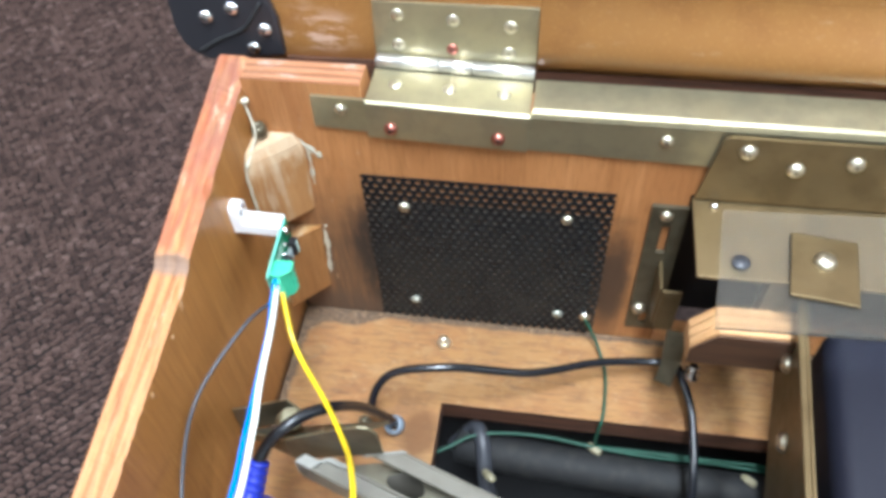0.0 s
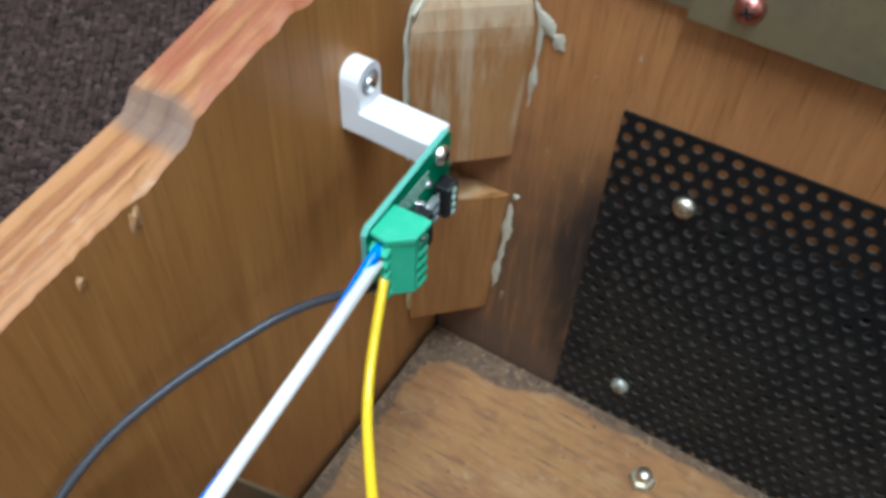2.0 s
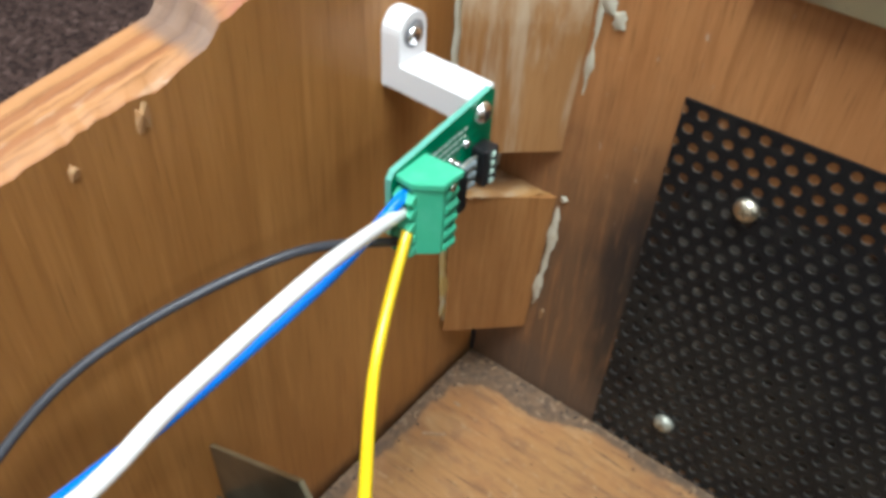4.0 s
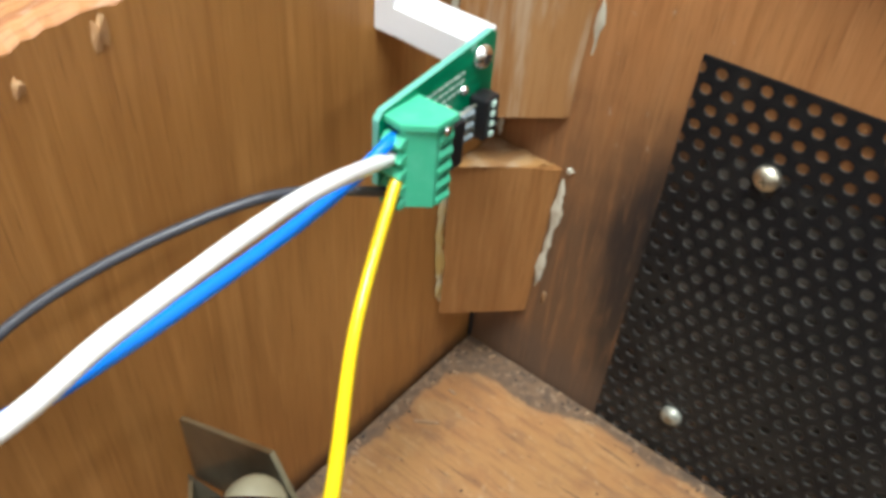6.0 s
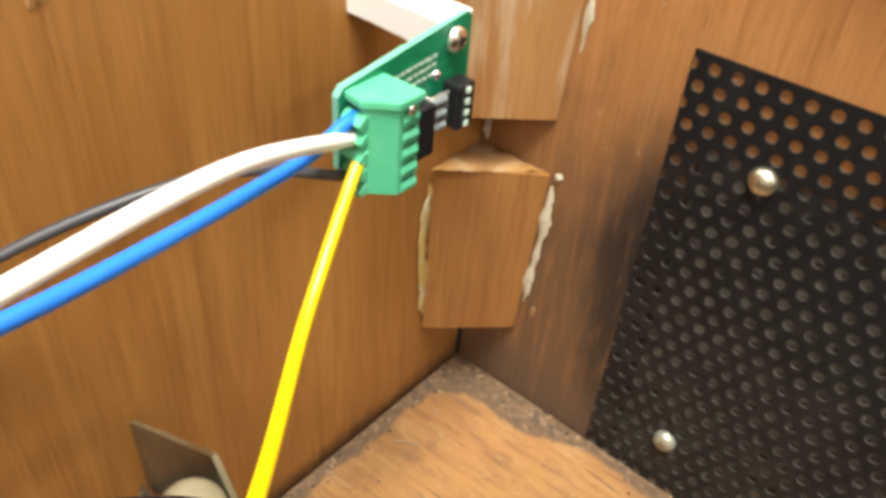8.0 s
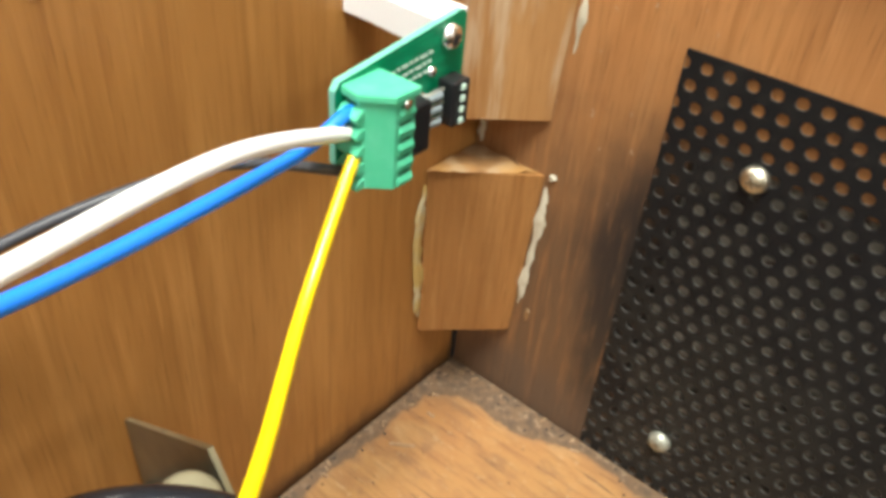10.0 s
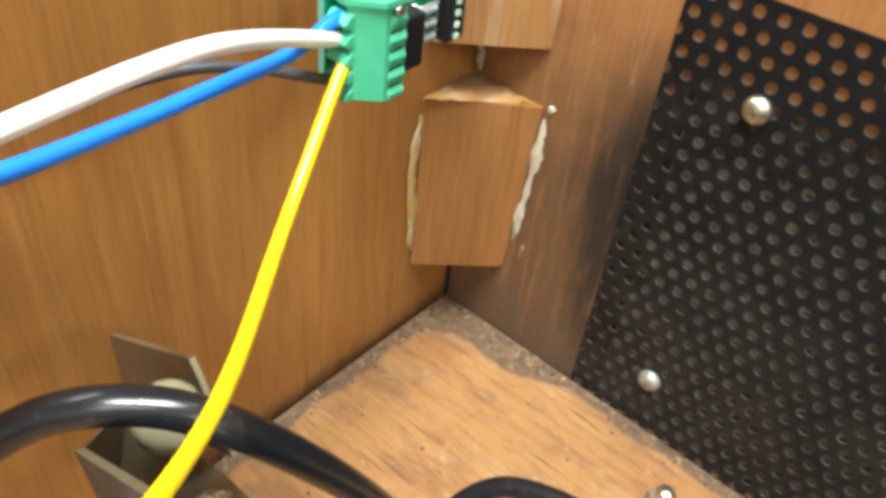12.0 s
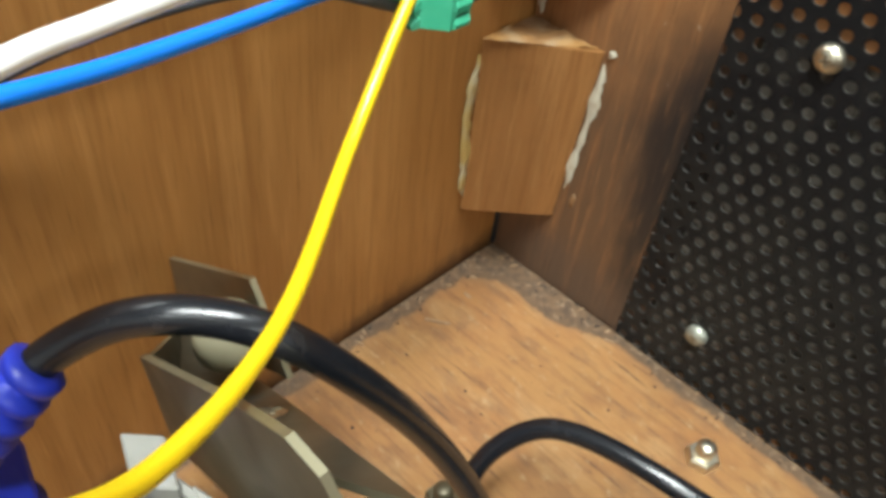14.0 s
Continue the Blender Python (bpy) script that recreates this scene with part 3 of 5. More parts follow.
# back wall with the vent opening and the mechanism opening
bm = slab([0.0, 0.067, 0.0685, 0.2055, 0.2525, 0.46, X1], [GROUND + 0.001, 0.0, 0.122, 0.150, 0.2135], [(1, 1), (2, 1), (4, 1), (4, 2)], lambda u, v, h: (u, h, 0.2015 if v > 0.2 and u > 0.0675 else v), 0.0, T)
for f in bm.faces:
    if f.normal.z > 0.9 and f.calc_center_median().z > 0.21:
        f.material_index = 1
solo("wall_back", bm, [VENEER_BACK, PLY_EDGE_BACK], "plywood case back with a vent opening", "case wall", kind="structure")
bm = bmesh.new()
box(bm, (X1, Y1, GROUND + 0.001), (X1 + T, T, 0.19))
solo("wall_right", bm, [VENEER_SIDE], "plain plywood case side", "case wall", kind="structure")
bm = bmesh.new()
box(bm, (0, Y1 - T, GROUND + 0.001), (X1 + T, Y1, 0.105))
solo("wall_front", bm, [VENEER_SIDE], "plain low plywood case front", "case wall", kind="structure")

bm = slab([0.0009, 0.1125, 0.34, X1], [Y1, -0.30, -0.0695, -0.0009], [(1, 1)], lambda u, v, h: (u, v, h), -0.018, 0.0)
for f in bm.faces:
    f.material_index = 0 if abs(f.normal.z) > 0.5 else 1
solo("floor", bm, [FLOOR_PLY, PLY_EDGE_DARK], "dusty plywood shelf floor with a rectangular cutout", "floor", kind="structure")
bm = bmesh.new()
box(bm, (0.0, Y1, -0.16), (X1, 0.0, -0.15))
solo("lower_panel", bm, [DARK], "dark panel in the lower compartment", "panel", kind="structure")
# dark box stands in for the unlit cavity; the grey filter lies before it
bm = bmesh.new()
box(bm, (0.03, 0.045, -0.02), (0.50, 0.055, 0.17))
box(bm, (0.0672, 0.0033, 0.0005), (0.2053, 0.008, 0.1218), 1)
box(bm, (0.03, T, -0.02), (0.035, 0.045, 0.17))
box(bm, (0.03, T, 0.165), (0.50, 0.045, 0.17))
solo("vent_backing", bm, [DARK, FILTER], "grey filter, and dark box in place of the unlit cavity behind", "panel", kind="structure")

# ---- perforated grille ----
grille = thing("perforated_plate", "black perforated steel vent plate, dusty at the bottom", "vent plate", (0.135, -0.0015, 0.07))
GX0, GX1, GZ0, GZ1, PX, PZ, HR = 0.0592, 0.2115, 0.0008, 0.1455, 0.00585, 0.00520, 0.00165
YF, YB = -0.0012, -0.0004
bm = bmesh.new()
nrow = int((GZ1 - GZ0) / PZ)
EDGE = [(1, 1), (0.35, 1), (-0.35, 1), (-1, 1), (-1, 0.35), (-1, -0.35), (-1, -1), (-0.35, -1), (0.35, -1), (1, -1), (1, -0.35), (1, 0.35)]
for r in range(nrow + 1):
    zt = GZ1 - r * PZ
    zc = zt - 0.0029
    x = GX0 - (0.0 if r % 2 else PX * 0.5)
    while x < GX1 - 0.0003:
        xc, ring_o, ring_i = x + PX * 0.5, [], []
        for ex, ez in EDGE:
            a = math.atan2(ez, ex)
            ring_o.append((min(max(xc + ex * PX * 0.5, GX0), GX1), max(zt - PZ * 0.5 + ez * PZ * 0.5, GZ0)))
            ring_i.append((min(max(xc + math.cos(a) * HR, GX0), GX1), max(zc + math.sin(a) * HR, GZ0)))
        vo = [bm.verts.new((p, YF, q)) for p, q in ring_o]
        vi = [bm.verts.new((p, YF, q)) for p, q in ring_i]
        vb = [bm.verts.new((p, YB, q)) for p, q in ring_i]
        for k in range(12):
            n = (k + 1) % 12
            bm.faces.new((vo[k], vo[n], vi[n], vi[k]))
            bm.faces.new((vi[k], vi[n], vb[n], vb[k])).material_index = 1
        x += PX
bmesh.ops.remove_doubles(bm, verts=bm.verts, dist=0.00004)
part("plate", bm, [GRILLE, LIT_CUT_EDGE], grille)
bm = bmesh.new()
box(bm, (GX0, YF, GZ1 - 0.00002), (GX1, YB, GZ1 + 0.0005))
part("top_edge", bm, GRILLE, grille)
for sx, sz in ((0.0845, 0.121), (0.0848, 0.0225), (0.1848, 0.1212), (0.1855, 0.0215)):
    screw("screw", sx, YF, sz, 0.0037, 0.0030, grille, mats=[SCREW if sz > 0.1 else OXIDE, SCREW_SLOT], label="domed steel screw")

# ---- glue blocks in the corner ----


def glue_block(z0, z1, leg0, leg1, wood, label, shoulder=0.0, side=(0.0, 0.0)):
    ob = thing("corner_block", label, "wood block", (0.008, -0.008, z0), "corner blocks")
    bm = bmesh.new()
    g = 0.0004
    n = 10
    rows = []
    for k in range(n + 1):
        z = z0 + (z1 - z0) * k / n
        round_off = (1.0, 0.985, 0.93, 0.80)[max(0, k - n + 3)] ** shoulder
        leg = (leg0 + (leg1 - leg0) * k / n) * round_off
        arm = leg + (side[0] + (side[1] - side[0]) * k / n) * round_off
        rows.append([bm.verts.new(p) for p in ((g, -g, z), (leg, -g, z), (leg - 0.0012, -0.0022, z), (0.0022, -arm + 0.0012, z), (g, -arm, z))])
    for a, b in zip(rows, rows[1:]):
        for k in range(5):
            bm.faces.new((a[k], a[(k + 1) % 5], b[(k + 1) % 5], b[k]))
    bm.faces.new(rows[0])
    bm.faces.new(rows[-1][::-1])
    part("block", bm, wood, ob)
    return ob


def glue_bead(parent, path, width, seed, mats=None, label="dried cream glue smear", wall="y"):
    """A flat ragged run of glue on a wall."""
    bm = bmesh.new()
    p, rows = spline(path, 12), []
    nrm = {"y": Vector((0, -1, 0)), "x": Vector((1, 0, 0)), "d": Vector((0.7071, -0.7071, 0))}[wall]
    for k, q in enumerate(p):
        d = (p[min(k + 1, len(p) - 1)] - p[max(k - 1, 0)]).normalized()
        sd = d.cross(nrm).normalized()
        u = k / (len(p) - 1)
        e = min(1.0, 5 * u + 0.2, 5 * (1 - u) + 0.2)
        a = width * e * (0.75 + 0.9 * noise.noise((u * 7, seed, 0.3)) + 0.35 * noise.noise((u * 23, seed, 2)))
        b = width * e * (0.75 + 0.9 * noise.noise((u * 6, seed + 4, 0.7)) + 0.35 * noise.noise((u * 19, seed, 5)))
        h = 0.0002 + 0.0003 * e
        rows.append([bm.verts.new(q - sd * abs(a)), bm.verts.new(q - sd * abs(a) * 0.6 + nrm * h), bm.verts.new(q + sd * abs(b) * 0.6 + nrm * h), bm.verts.new(q + sd * abs(b))])
    for a, b in zip(rows, rows[1:]):
        for k in range(3):
            bm.faces.new((a[k], a[k + 1], b[k + 1], b[k])).smooth = True
    part("glue_bead", bm, mats or GLUE, parent, label)


lower = glue_block(0.0295, 0.0945, 0.0230, 0.0268, VENEER_BLOCK, "small triangular wooden block glued into the corner", side=(0.0, -0.0036))
glue_bead(lower, [(0.0278, -0.0003, 0.091), (0.0277, -0.0005, 0.080), (0.0268, -0.0005, 0.066), (0.0256, -0.0005, 0.052), (0.0250, -0.0005, 0.043)], 0.0018, 1.0)
glue_bead(lower, [(0.0008, -0.0246, 0.0900), (0.0008, -0.0258, 0.078), (0.0008, -0.0258, 0.062), (0.0008, -0.0242, 0.048), (0.0008, -0.0236, 0.036)], 0.0029, 5.0, AMBER, "amber dried glue run", wall="x")
glue_bead(lower, [(0.0022, -0.0010, 0.1120), (0.0024, -0.0010, 0.1040), (0.0030, -0.0012, 0.0965)], 0.0014, 15.0, wall="d")
glue_bead(lower, [(0.0288, -0.0004, 0.0958), (0.0300, -0.0004, 0.0940)], 0.0018, 9.0)
glue_bead(lower, [(0.0292, -0.0003, 0.0430), (0.0290, -0.0003, 0.0370)], 0.0010, 2.5, GLUE_CRUST, "thin grey glue fleck")
bm = bmesh.new()
grid = {}
for i in range(17):
    for j in range(17 - i):
        h = 0.0002 + 0.0011 * max(0.0, noise.noise((i * 0.45, j * 0.45, 1.7)) + 0.25)
        grid[i, j] = bm.verts.new((0.0010 + i * 0.00150, -0.0010 - j * 0.00150, 0.0945 + h))
for i, j in list(grid):
    if (i + 1, j + 1) in grid:
        bm.faces.new((grid[i + 1, j], grid[i + 1, j + 1], grid[i, j + 1])).smooth = True
    if (i + 1, j) in grid and (i, j + 1) in grid:
        bm.faces.new((grid[i, j], grid[i + 1, j], grid[i, j + 1])).smooth = True
part("glue_crust", bm, GLUE_CRUST, lower, "crusted amber and grey glue")
seam = bmesh.new()
box(seam, (0.0002, -0.0015, 0.0006), (0.0014, -0.0002, 0.0293))
solo("corner_seam", seam, DARK, "dark open joint in the case corner", "joint", kind="structure")
upper = glue_block(0.1125, 0.1755, 0.0255, 0.0285, WAXED, "upper triangular corner block smeared with dried glue", 1.0, (-0.0010, -0.0028))
glue_bead(upper, [(0.0006, -0.0256, 0.116), (0.0006, -0.0262, 0.134), (0.0006, -0.0266, 0.150), (0.0006, -0.0256, 0.166), (0.0008, -0.0200, 0.174)], 0.0021, 3.0, wall="x")
bm = bmesh.new()
tube(bm, spline([(0.0010, -0.0245, 0.1680), (0.0040, -0.0150, 0.1775), (0.0052, -0.0100, 0.1850), (0.0012, -0.005, 0.200)], 10), lambda u: 0.0008 + 0.0004 * noise.noise((u * 9, 2, 2)), 8)
part("glue_string", bm, GLUE, upper, "string of dried glue up the corner")
bm = bmesh.new()
lathe(bm, [(0, -0.0022), (0.0022, -0.0008), (0.0024, 0.0010), (0, 0.0026)], 10, pose(0.0016, -0.0046, 0.2015))
part("glue_drop", bm, GLUE, upper)
glue_bead(upper, [(0.0262, -0.0003, 0.172), (0.0292, -0.0003, 0.163), (0.0296, -0.0003, 0.150), (0.0288, -0.0003, 0.134)], 0.0012, 6.0)
glue_bead(upper, [(0.0285, -0.0004, 0.168), (0.0318, -0.0004, 0.163), (0.0352, -0.0004, 0.160), (0.0375, -0.0004, 0.1575)], 0.0027, 8.0)
knob = thing("corner_nut", "small dull nut above the corner block", "nut", (0.0055, -0.0055, 0.1785))
bm = bmesh.new()
lathe(bm, [(0.0020, 0.0), (0.0044, 0.0), (0.0044, 0.0050), (0.0036, 0.0065), (0.0020, 0.0065), (0.0020, 0.0)], 14, pose(0.0055, -0.0055, 0.1785))
part("nut", bm, DULL_STEEL, knob)

# ---- lid, hinge and steel angle ----
lid = thing("lid", "open hardboard-lined lid leaning back on its hinge", "lid", (0.3, 0.034, 0.206))
LEAN = pose(0, 0.0335, 0.2035, -6, 0, 0)
bm = bmesh.new()
box(bm, (-0.014, 0.0, -0.022), (X1 + 0.04, 0.016, 0.46), 0, LEAN)
bevelled(bm, 0.006, 4)
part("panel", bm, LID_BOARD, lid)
bm = bmesh.new()
roll = [(-0.0105 * math.sin(math.pi * (k / 28) ** 0.62) ** 2 + 0.0002, 0.0005 + 0.050 * k / 28) for k in range(29)]
prism(bm, [(0.003, 0.0005)] + roll + [(0.003, 0.0505)], 0, 0.1604, X1 + 0.03)
for f in bm.faces:
    f.smooth = abs(f.normal.x) < 0.5
bmesh.ops.transform(bm, matrix=LEAN, verts=bm.verts)
part("rolled_edge", bm, LID_BOARD, lid, "glossy rounded lower edge of the lid lining")
bm = bmesh.new()
box(bm, (0.017, -0.0022, -0.006), (X1, 0.0002, 0.0015), 0, LEAN)
part("edge_strip", bm, PLY_EDGE_DARK, lid, "dark red lower lid edge")


def arc(cx, cz, r, a0, a1, n=8):
    return [(cx + r * math.cos(radians(a0 + (a1 - a0) * k / n)), cz + r * math.sin(radians(a0 + (a1 - a0) * k / n))) for k in range(n + 1)]


corner = bmesh.new()
prism(corner, [(0.0165, 0.0035), (0.0155, 0.026), *arc(-0.004, 0.027, 0.0185, 20, 120, 6), (-0.02, 0.062), (-0.046, 0.062), (-0.046, 0.018), *arc(-0.026, 0.018, 0.02, 180, 262, 7), (-0.012, 0.0)], 1, -0.0045, 0.017)
bmesh.ops.transform(corner, matrix=LEAN, verts=corner.verts)
bevelled(corner, 0.0016)
protector = part("corner_protector", corner, BLACK_PLASTIC, lid, "glossy black plastic corner protector")
bm = bmesh.new()
p = [LEAN @ Vector(q) for q in ((-0.034, -0.0048, 0.004), (-0.02, -0.0052, 0.0125), (-0.004, -0.0052, 0.0205), (0.008, -0.005, 0.036))]
tube(bm, spline(p, 8), 0.0011, 8)
part("ridge", bm, DARK, protector)
for sx, sz in ((-0.0255, 0.0255), (-0.0094, 0.0315), (0.0076, 0.0195), (-0.001, 0.0075)):
    bm = bmesh.new()
    round_head(bm, LEAN @ pose(sx, -0.0045, sz, 90, 0, 0), 0.0042, 0.0024)
    part("screw", bm, [CHROME, DARK], protector, "shiny domed screw")

hinge = thing("hinge", "zinc-plated steel butt hinge with screwed leaves", "hinge", (0.115, 0.01, 0.206))
HT = pose(0.07, 0, 0.2075, 0, 2.0, 0)
bm = bmesh.new()
prism(bm, [(-0.0055, -0.0255), (-0.0055, -0.0012), (-0.0040, 0.0), (0.0235, 0.0), (0.0235, -0.002), (-0.0030, -0.002), (-0.0036, -0.0026), (-0.0036, -0.0255)], 0, 0.0003, 0.0895)
bmesh.ops.transform(bm, matrix=HT, verts=bm.verts)
bevelled(bm, 0.0004, 2)
part("lower_leaf", bm, STEEL, hinge)
bm = bmesh.new()
box(bm, (0.0695, -0.0022, 0.0055), (0.1598, -0.0002, 0.039), 0, LEAN @ pose(0, 0, 0, 0, 0, 0))
bevelled(bm, 0.0004, 2)
part("upper_leaf", bm, STEEL, hinge)
for k0, k1 in ((0.0005, 0.0362), (0.0364, 0.0548), (0.0550, 0.0893)):
    bm = bmesh.new()
    w = k1 - k0
    lathe(bm, [(0, 0.0), (0.0034, 0.0), (0.0040, 0.0005), (0.0040, w - 0.0005), (0.0034, w), (0, w)], 18, HT @ pose(k0, 0.0275, 0.0022, 0, 90, 0))
    part("knuckle", bm, BARREL, hinge, "bright rolled knuckle")
for sx, sz in ((0.0834, 0.0315), (0.1139, 0.0298), (0.1449, 0.0275), (0.083, 0.0135), (0.1443, 0.0118)):
    bm = bmesh.new()
    round_head(bm, LEAN @ pose(sx, -0.0022, sz, 90, 0, 0), 0.0036, 0.0010)
    part("screw", bm, [SCREW, STEEL], hinge)
bm = bmesh.new()
round_head(bm, LEAN @ pose(0.1132, -0.0022, 0.0123, 90, 0, 0), 0.0032, 0.0016)
part("screw", bm, [RUSTY, DARK], hinge, "copper-coloured screw")
for sx in (0.0142, 0.0442, 0.0742):
    bm = bmesh.new()
    round_head(bm, HT @ pose(sx, 0.0110, 0.0, 0, 0, 0), 0.0036, 0.0010)
    part("screw", bm, [SCREW, STEEL], hinge)
for sx in (0.0140, 0.0735):
    bm = bmesh.new()
    round_head(bm, HT @ pose(sx, -0.0055, -0.0172, 90, 0, 0), 0.0038, 0.0034)
    part("screw", bm, [RUSTY, DARK], hinge, "copper-coloured domed screw")

angle_bar = thing("steel_angle", "zinc-plated steel angle screwed along the case back", "steel angle", (0.3, 0.0, 0.2))
bm = bmesh.new()
prism(bm, [(0.0385, 0.1846), (0.16, 0.1778), (0.25, 0.1750), (X1 - 0.01, 0.1725), (X1 - 0.01, 0.2025), (0.16, 0.2035), (0.0390, 0.2065)], 1, -0.0024, -0.0005)
part("front_flange", bm, STEEL, angle_bar)
bm = bmesh.new()
prism(bm, [(-0.0030, 0.2012), (-0.0018, 0.2042), (0.0005, 0.2052), (0.0245, 0.2052), (0.0245, 0.2032), (0.0, 0.2032), (-0.0008, 0.2012)], 0, 0.1605, X1 - 0.01)
for f in bm.faces:
    f.smooth = False
part("top_flange", bm, STEEL, angle_bar, "pale steel top flange with a rounded bend")
for sx, sz in ((0.0554, 0.1985), (0.232, 0.1915)):
    screw("screw", sx, -0.0024, sz, 0.0036, 0.0026, angle_bar)

# ---- sensor board on its printed bracket ----
bracket = thing("mounting_bracket", "white 3D-printed L-shaped bracket screwed to the side", "bracket", (0.003, -0.056, 0.16))
bm = bmesh.new()
cy, cz = -0.0525, 0.1658
prism(bm, [(cy - 0.0052, 0.1512), (cy - 0.0052, cz), *arc(cy, cz, 0.0052, 180, 0, 10)[1:-1], (cy + 0.0052, cz), (cy + 0.0052, 0.1512)], 0, 0.0002, 0.0062)
bevelled(bm, 0.0004, 2)
part("flange", bm, PRINT, bracket)
bm = bmesh.new()
prism(bm, [(0.0058, 0.1512), (0.0275, 0.1503), (0.0275, 0.1580), (0.0058, 0.1584)], 1, cy - 0.0052, cy + 0.0052)
bevelled(bm, 0.0005, 2)
part("arm", bm, PRINT, bracket)
# flat disc with the counterbore's shade in its grey
bm = bmesh.new()
lathe(bm, [(0.0036, 0.0001), (0.0036, 0.0003), (0, 0.0003)], 18, pose(0.0062, cy, cz - 0.0005, 0, 90, 0))
part("recess", bm, Mat("shaded_recess", (0.2, 0.2, 0.21), 0.4).done(), bracket, "counterbored hole, its shade put in as a grey disc")
screw("screw", 0.0064, cy, cz - 0.001, 0.0024, 0.0012, bracket, "x", [CHROME, DARK])

pcb = thing("circuit_board", "small green sensor circuit board with wired terminal block", "circuit board", (0.0285, -0.07, 0.146))
bm = bmesh.new()
prism(bm, [(-0.0880, 0.1370), (-0.0880, 0.1525), (-0.0866, 0.1541), (-0.0515, 0.1592), (-0.0500, 0.1580), (-0.0500, 0.1350), (-0.0862, 0.1350)], 0, 0.0278, 0.0294)
bmesh.ops.recalc_face_normals(bm, faces=bm.faces)
for f in bm.faces:
    f.material_index = 0 if abs(f.normal.x) > 0.9 else 1
board = part("board", bm, [BOARD, BOARD_EDGE], pcb)
screw("screw", 0.0294, -0.0555, 0.1545, 0.0029, 0.0024, pcb, "x", [CHROME, DARK], "bright board screw")
terminal = bmesh.new()
OUT = [(0.0296, -0.0785), (0.0302, -0.0856), (0.0330, -0.0858), (0.0342, -0.0868), (0.0394, -0.0822), (0.0390, -0.0765), (0.0370, -0.0752), (0.0335, -0.0760)]
prism(terminal, OUT, 2, 0.1333, 0.1528)
bevelled(terminal, 0.0003, 2)
terminal = part("terminal_block", terminal, TERMINAL, pcb, "pale green five-way plug-in terminal block")
bm = bmesh.new()
prism(bm, [(0.0294, -0.0762), (0.0296, -0.0868), (0.0344, -0.0874), (0.0400, -0.0828), (0.0400, -0.0758)], 2, 0.1520, 0.1538)
bevelled(bm, 0.0004, 2)
part("top_cap", bm, TERMINAL, terminal)
for k in range(5):
    z = 0.1352 + k * 0.0037
    bm = bmesh.new()
    box(bm, (0.0304, -0.0861, z - 0.0010), (0.0329, -0.0852, z + 0.0009))
    part("wire_slot", bm, SLOT_SHADE, terminal)
    bm = bmesh.new()
    prism(bm, [(-0.0884, z - 0.0009), (-0.0880, z - 0.0019), (-0.0854, z - 0.0019), (-0.0854, z + 0.0005), (-0.0870, z + 0.0004)], 0, 0.0300, 0.0352)
    bevelled(bm, 0.0002, 1)
    part("slot_lip", bm, TERMINAL, terminal)
    bm = bmesh.new()
    box(bm, (0.0384, -0.0808, z - 0.0008), (0.0393, -0.0775, z + 0.0010))
    part("test_slot", bm, SLOT_SHADE, terminal)
    bm = bmesh.new()
    prism(bm, [(0.0398, z - 0.0008), (0.0396, z - 0.0019), (0.0386, z - 0.0019), (0.0386, z + 0.0009), (0.0392, z + 0.0007)], 1, -0.0812, -0.0768)
    bevelled(bm, 0.0002, 1)
    part("slot_lip", bm, TERMINAL, terminal)
bm = bmesh.new()
lathe(bm, [(0, 0), (0.0010, 0), (0.0010, 0.0003), (0, 0.0004)], 12, pose(0.0398, -0.0795, 0.1512, 0, 90, 0))
part("screw_head", bm, TIN, terminal)


def chip_socket(y0, y1, z0, z1, depth, pins):
    bm = bmesh.new()
    box(bm, (0.0294, y0, z0), (0.0294 + depth, y1, z1))
    bevelled(bm, 0.0007, 2)
    ob = part("chip", bm, CHIP, pcb, "black moulded component")
    for k in range(pins):
        bm = bmesh.new()
        z = z0 + (z1 - z0) * (k + 0.5) / pins
        box(bm, (0.0294 + depth - 0.0003, (y0 + y1) / 2 - 0.0006, z - 0.0006), (0.0294 + depth + 0.0005, (y0 + y1) / 2 + 0.0006, z + 0.0006))
        part("contact", bm, SILK, ob)


chip_socket(-0.0583, -0.0528, 0.1356, 0.1460, 0.0048, 4)
chip_socket(-0.0740, -0.0655, 0.1335, 0.1452, 0.0050, 0)
for k in range(3):
    bm = bmesh.new()
    z = 0.1375 + 0.0030 * k
    lathe(bm, [(0, 0), (0.0010, 0.0), (0.0013, 0.0006), (0.0011, 0.0012), (0.0011, 0.0036), (0.0013, 0.0044), (0.0010, 0.0050), (0, 0.0050)], 10, pose(0.0316, -0.0648, z, 90, 0, 180))
    part("resistor", bm, CAPBLUE, pcb, "grey striped resistor")
    bm = bmesh.new()
    lathe(bm, [(0, 0), (0.0004, 0), (0.0004, 0.0075), (0, 0.0075)], 8, pose(0.0318, -0.0665, z + 0.001, 90, 0, 180))
    part("lead", bm, OXIDE, pcb)
rr = random.Random(8)
for row in range(3):
    y = -0.0755
    while y < -0.0615:
        w = rr.uniform(0.0008, 0.0022)
        bm = bmesh.new()
        box(bm, (0.0293, y, 0.1508 - row * 0.0019 + (y + 0.075) * 0.10), (0.02950, y + w, 0.1515 - row * 0.0019 + (y + 0.075) * 0.10))
        part("print_bar", bm, SILK, pcb)
        y += w + 0.0005
for y, z in ((-0.0660, 0.1455), (-0.0635, 0.1432), (-0.0605, 0.1480)):
    bm = bmesh.new()
    lathe(bm, [(0.0012, 0), (0.0010, 0.0007), (0, 0.0011)], 10, pose(0.0294, y, z, 0, 90, 0))
    part("solder_joint", bm, TIN, pcb)


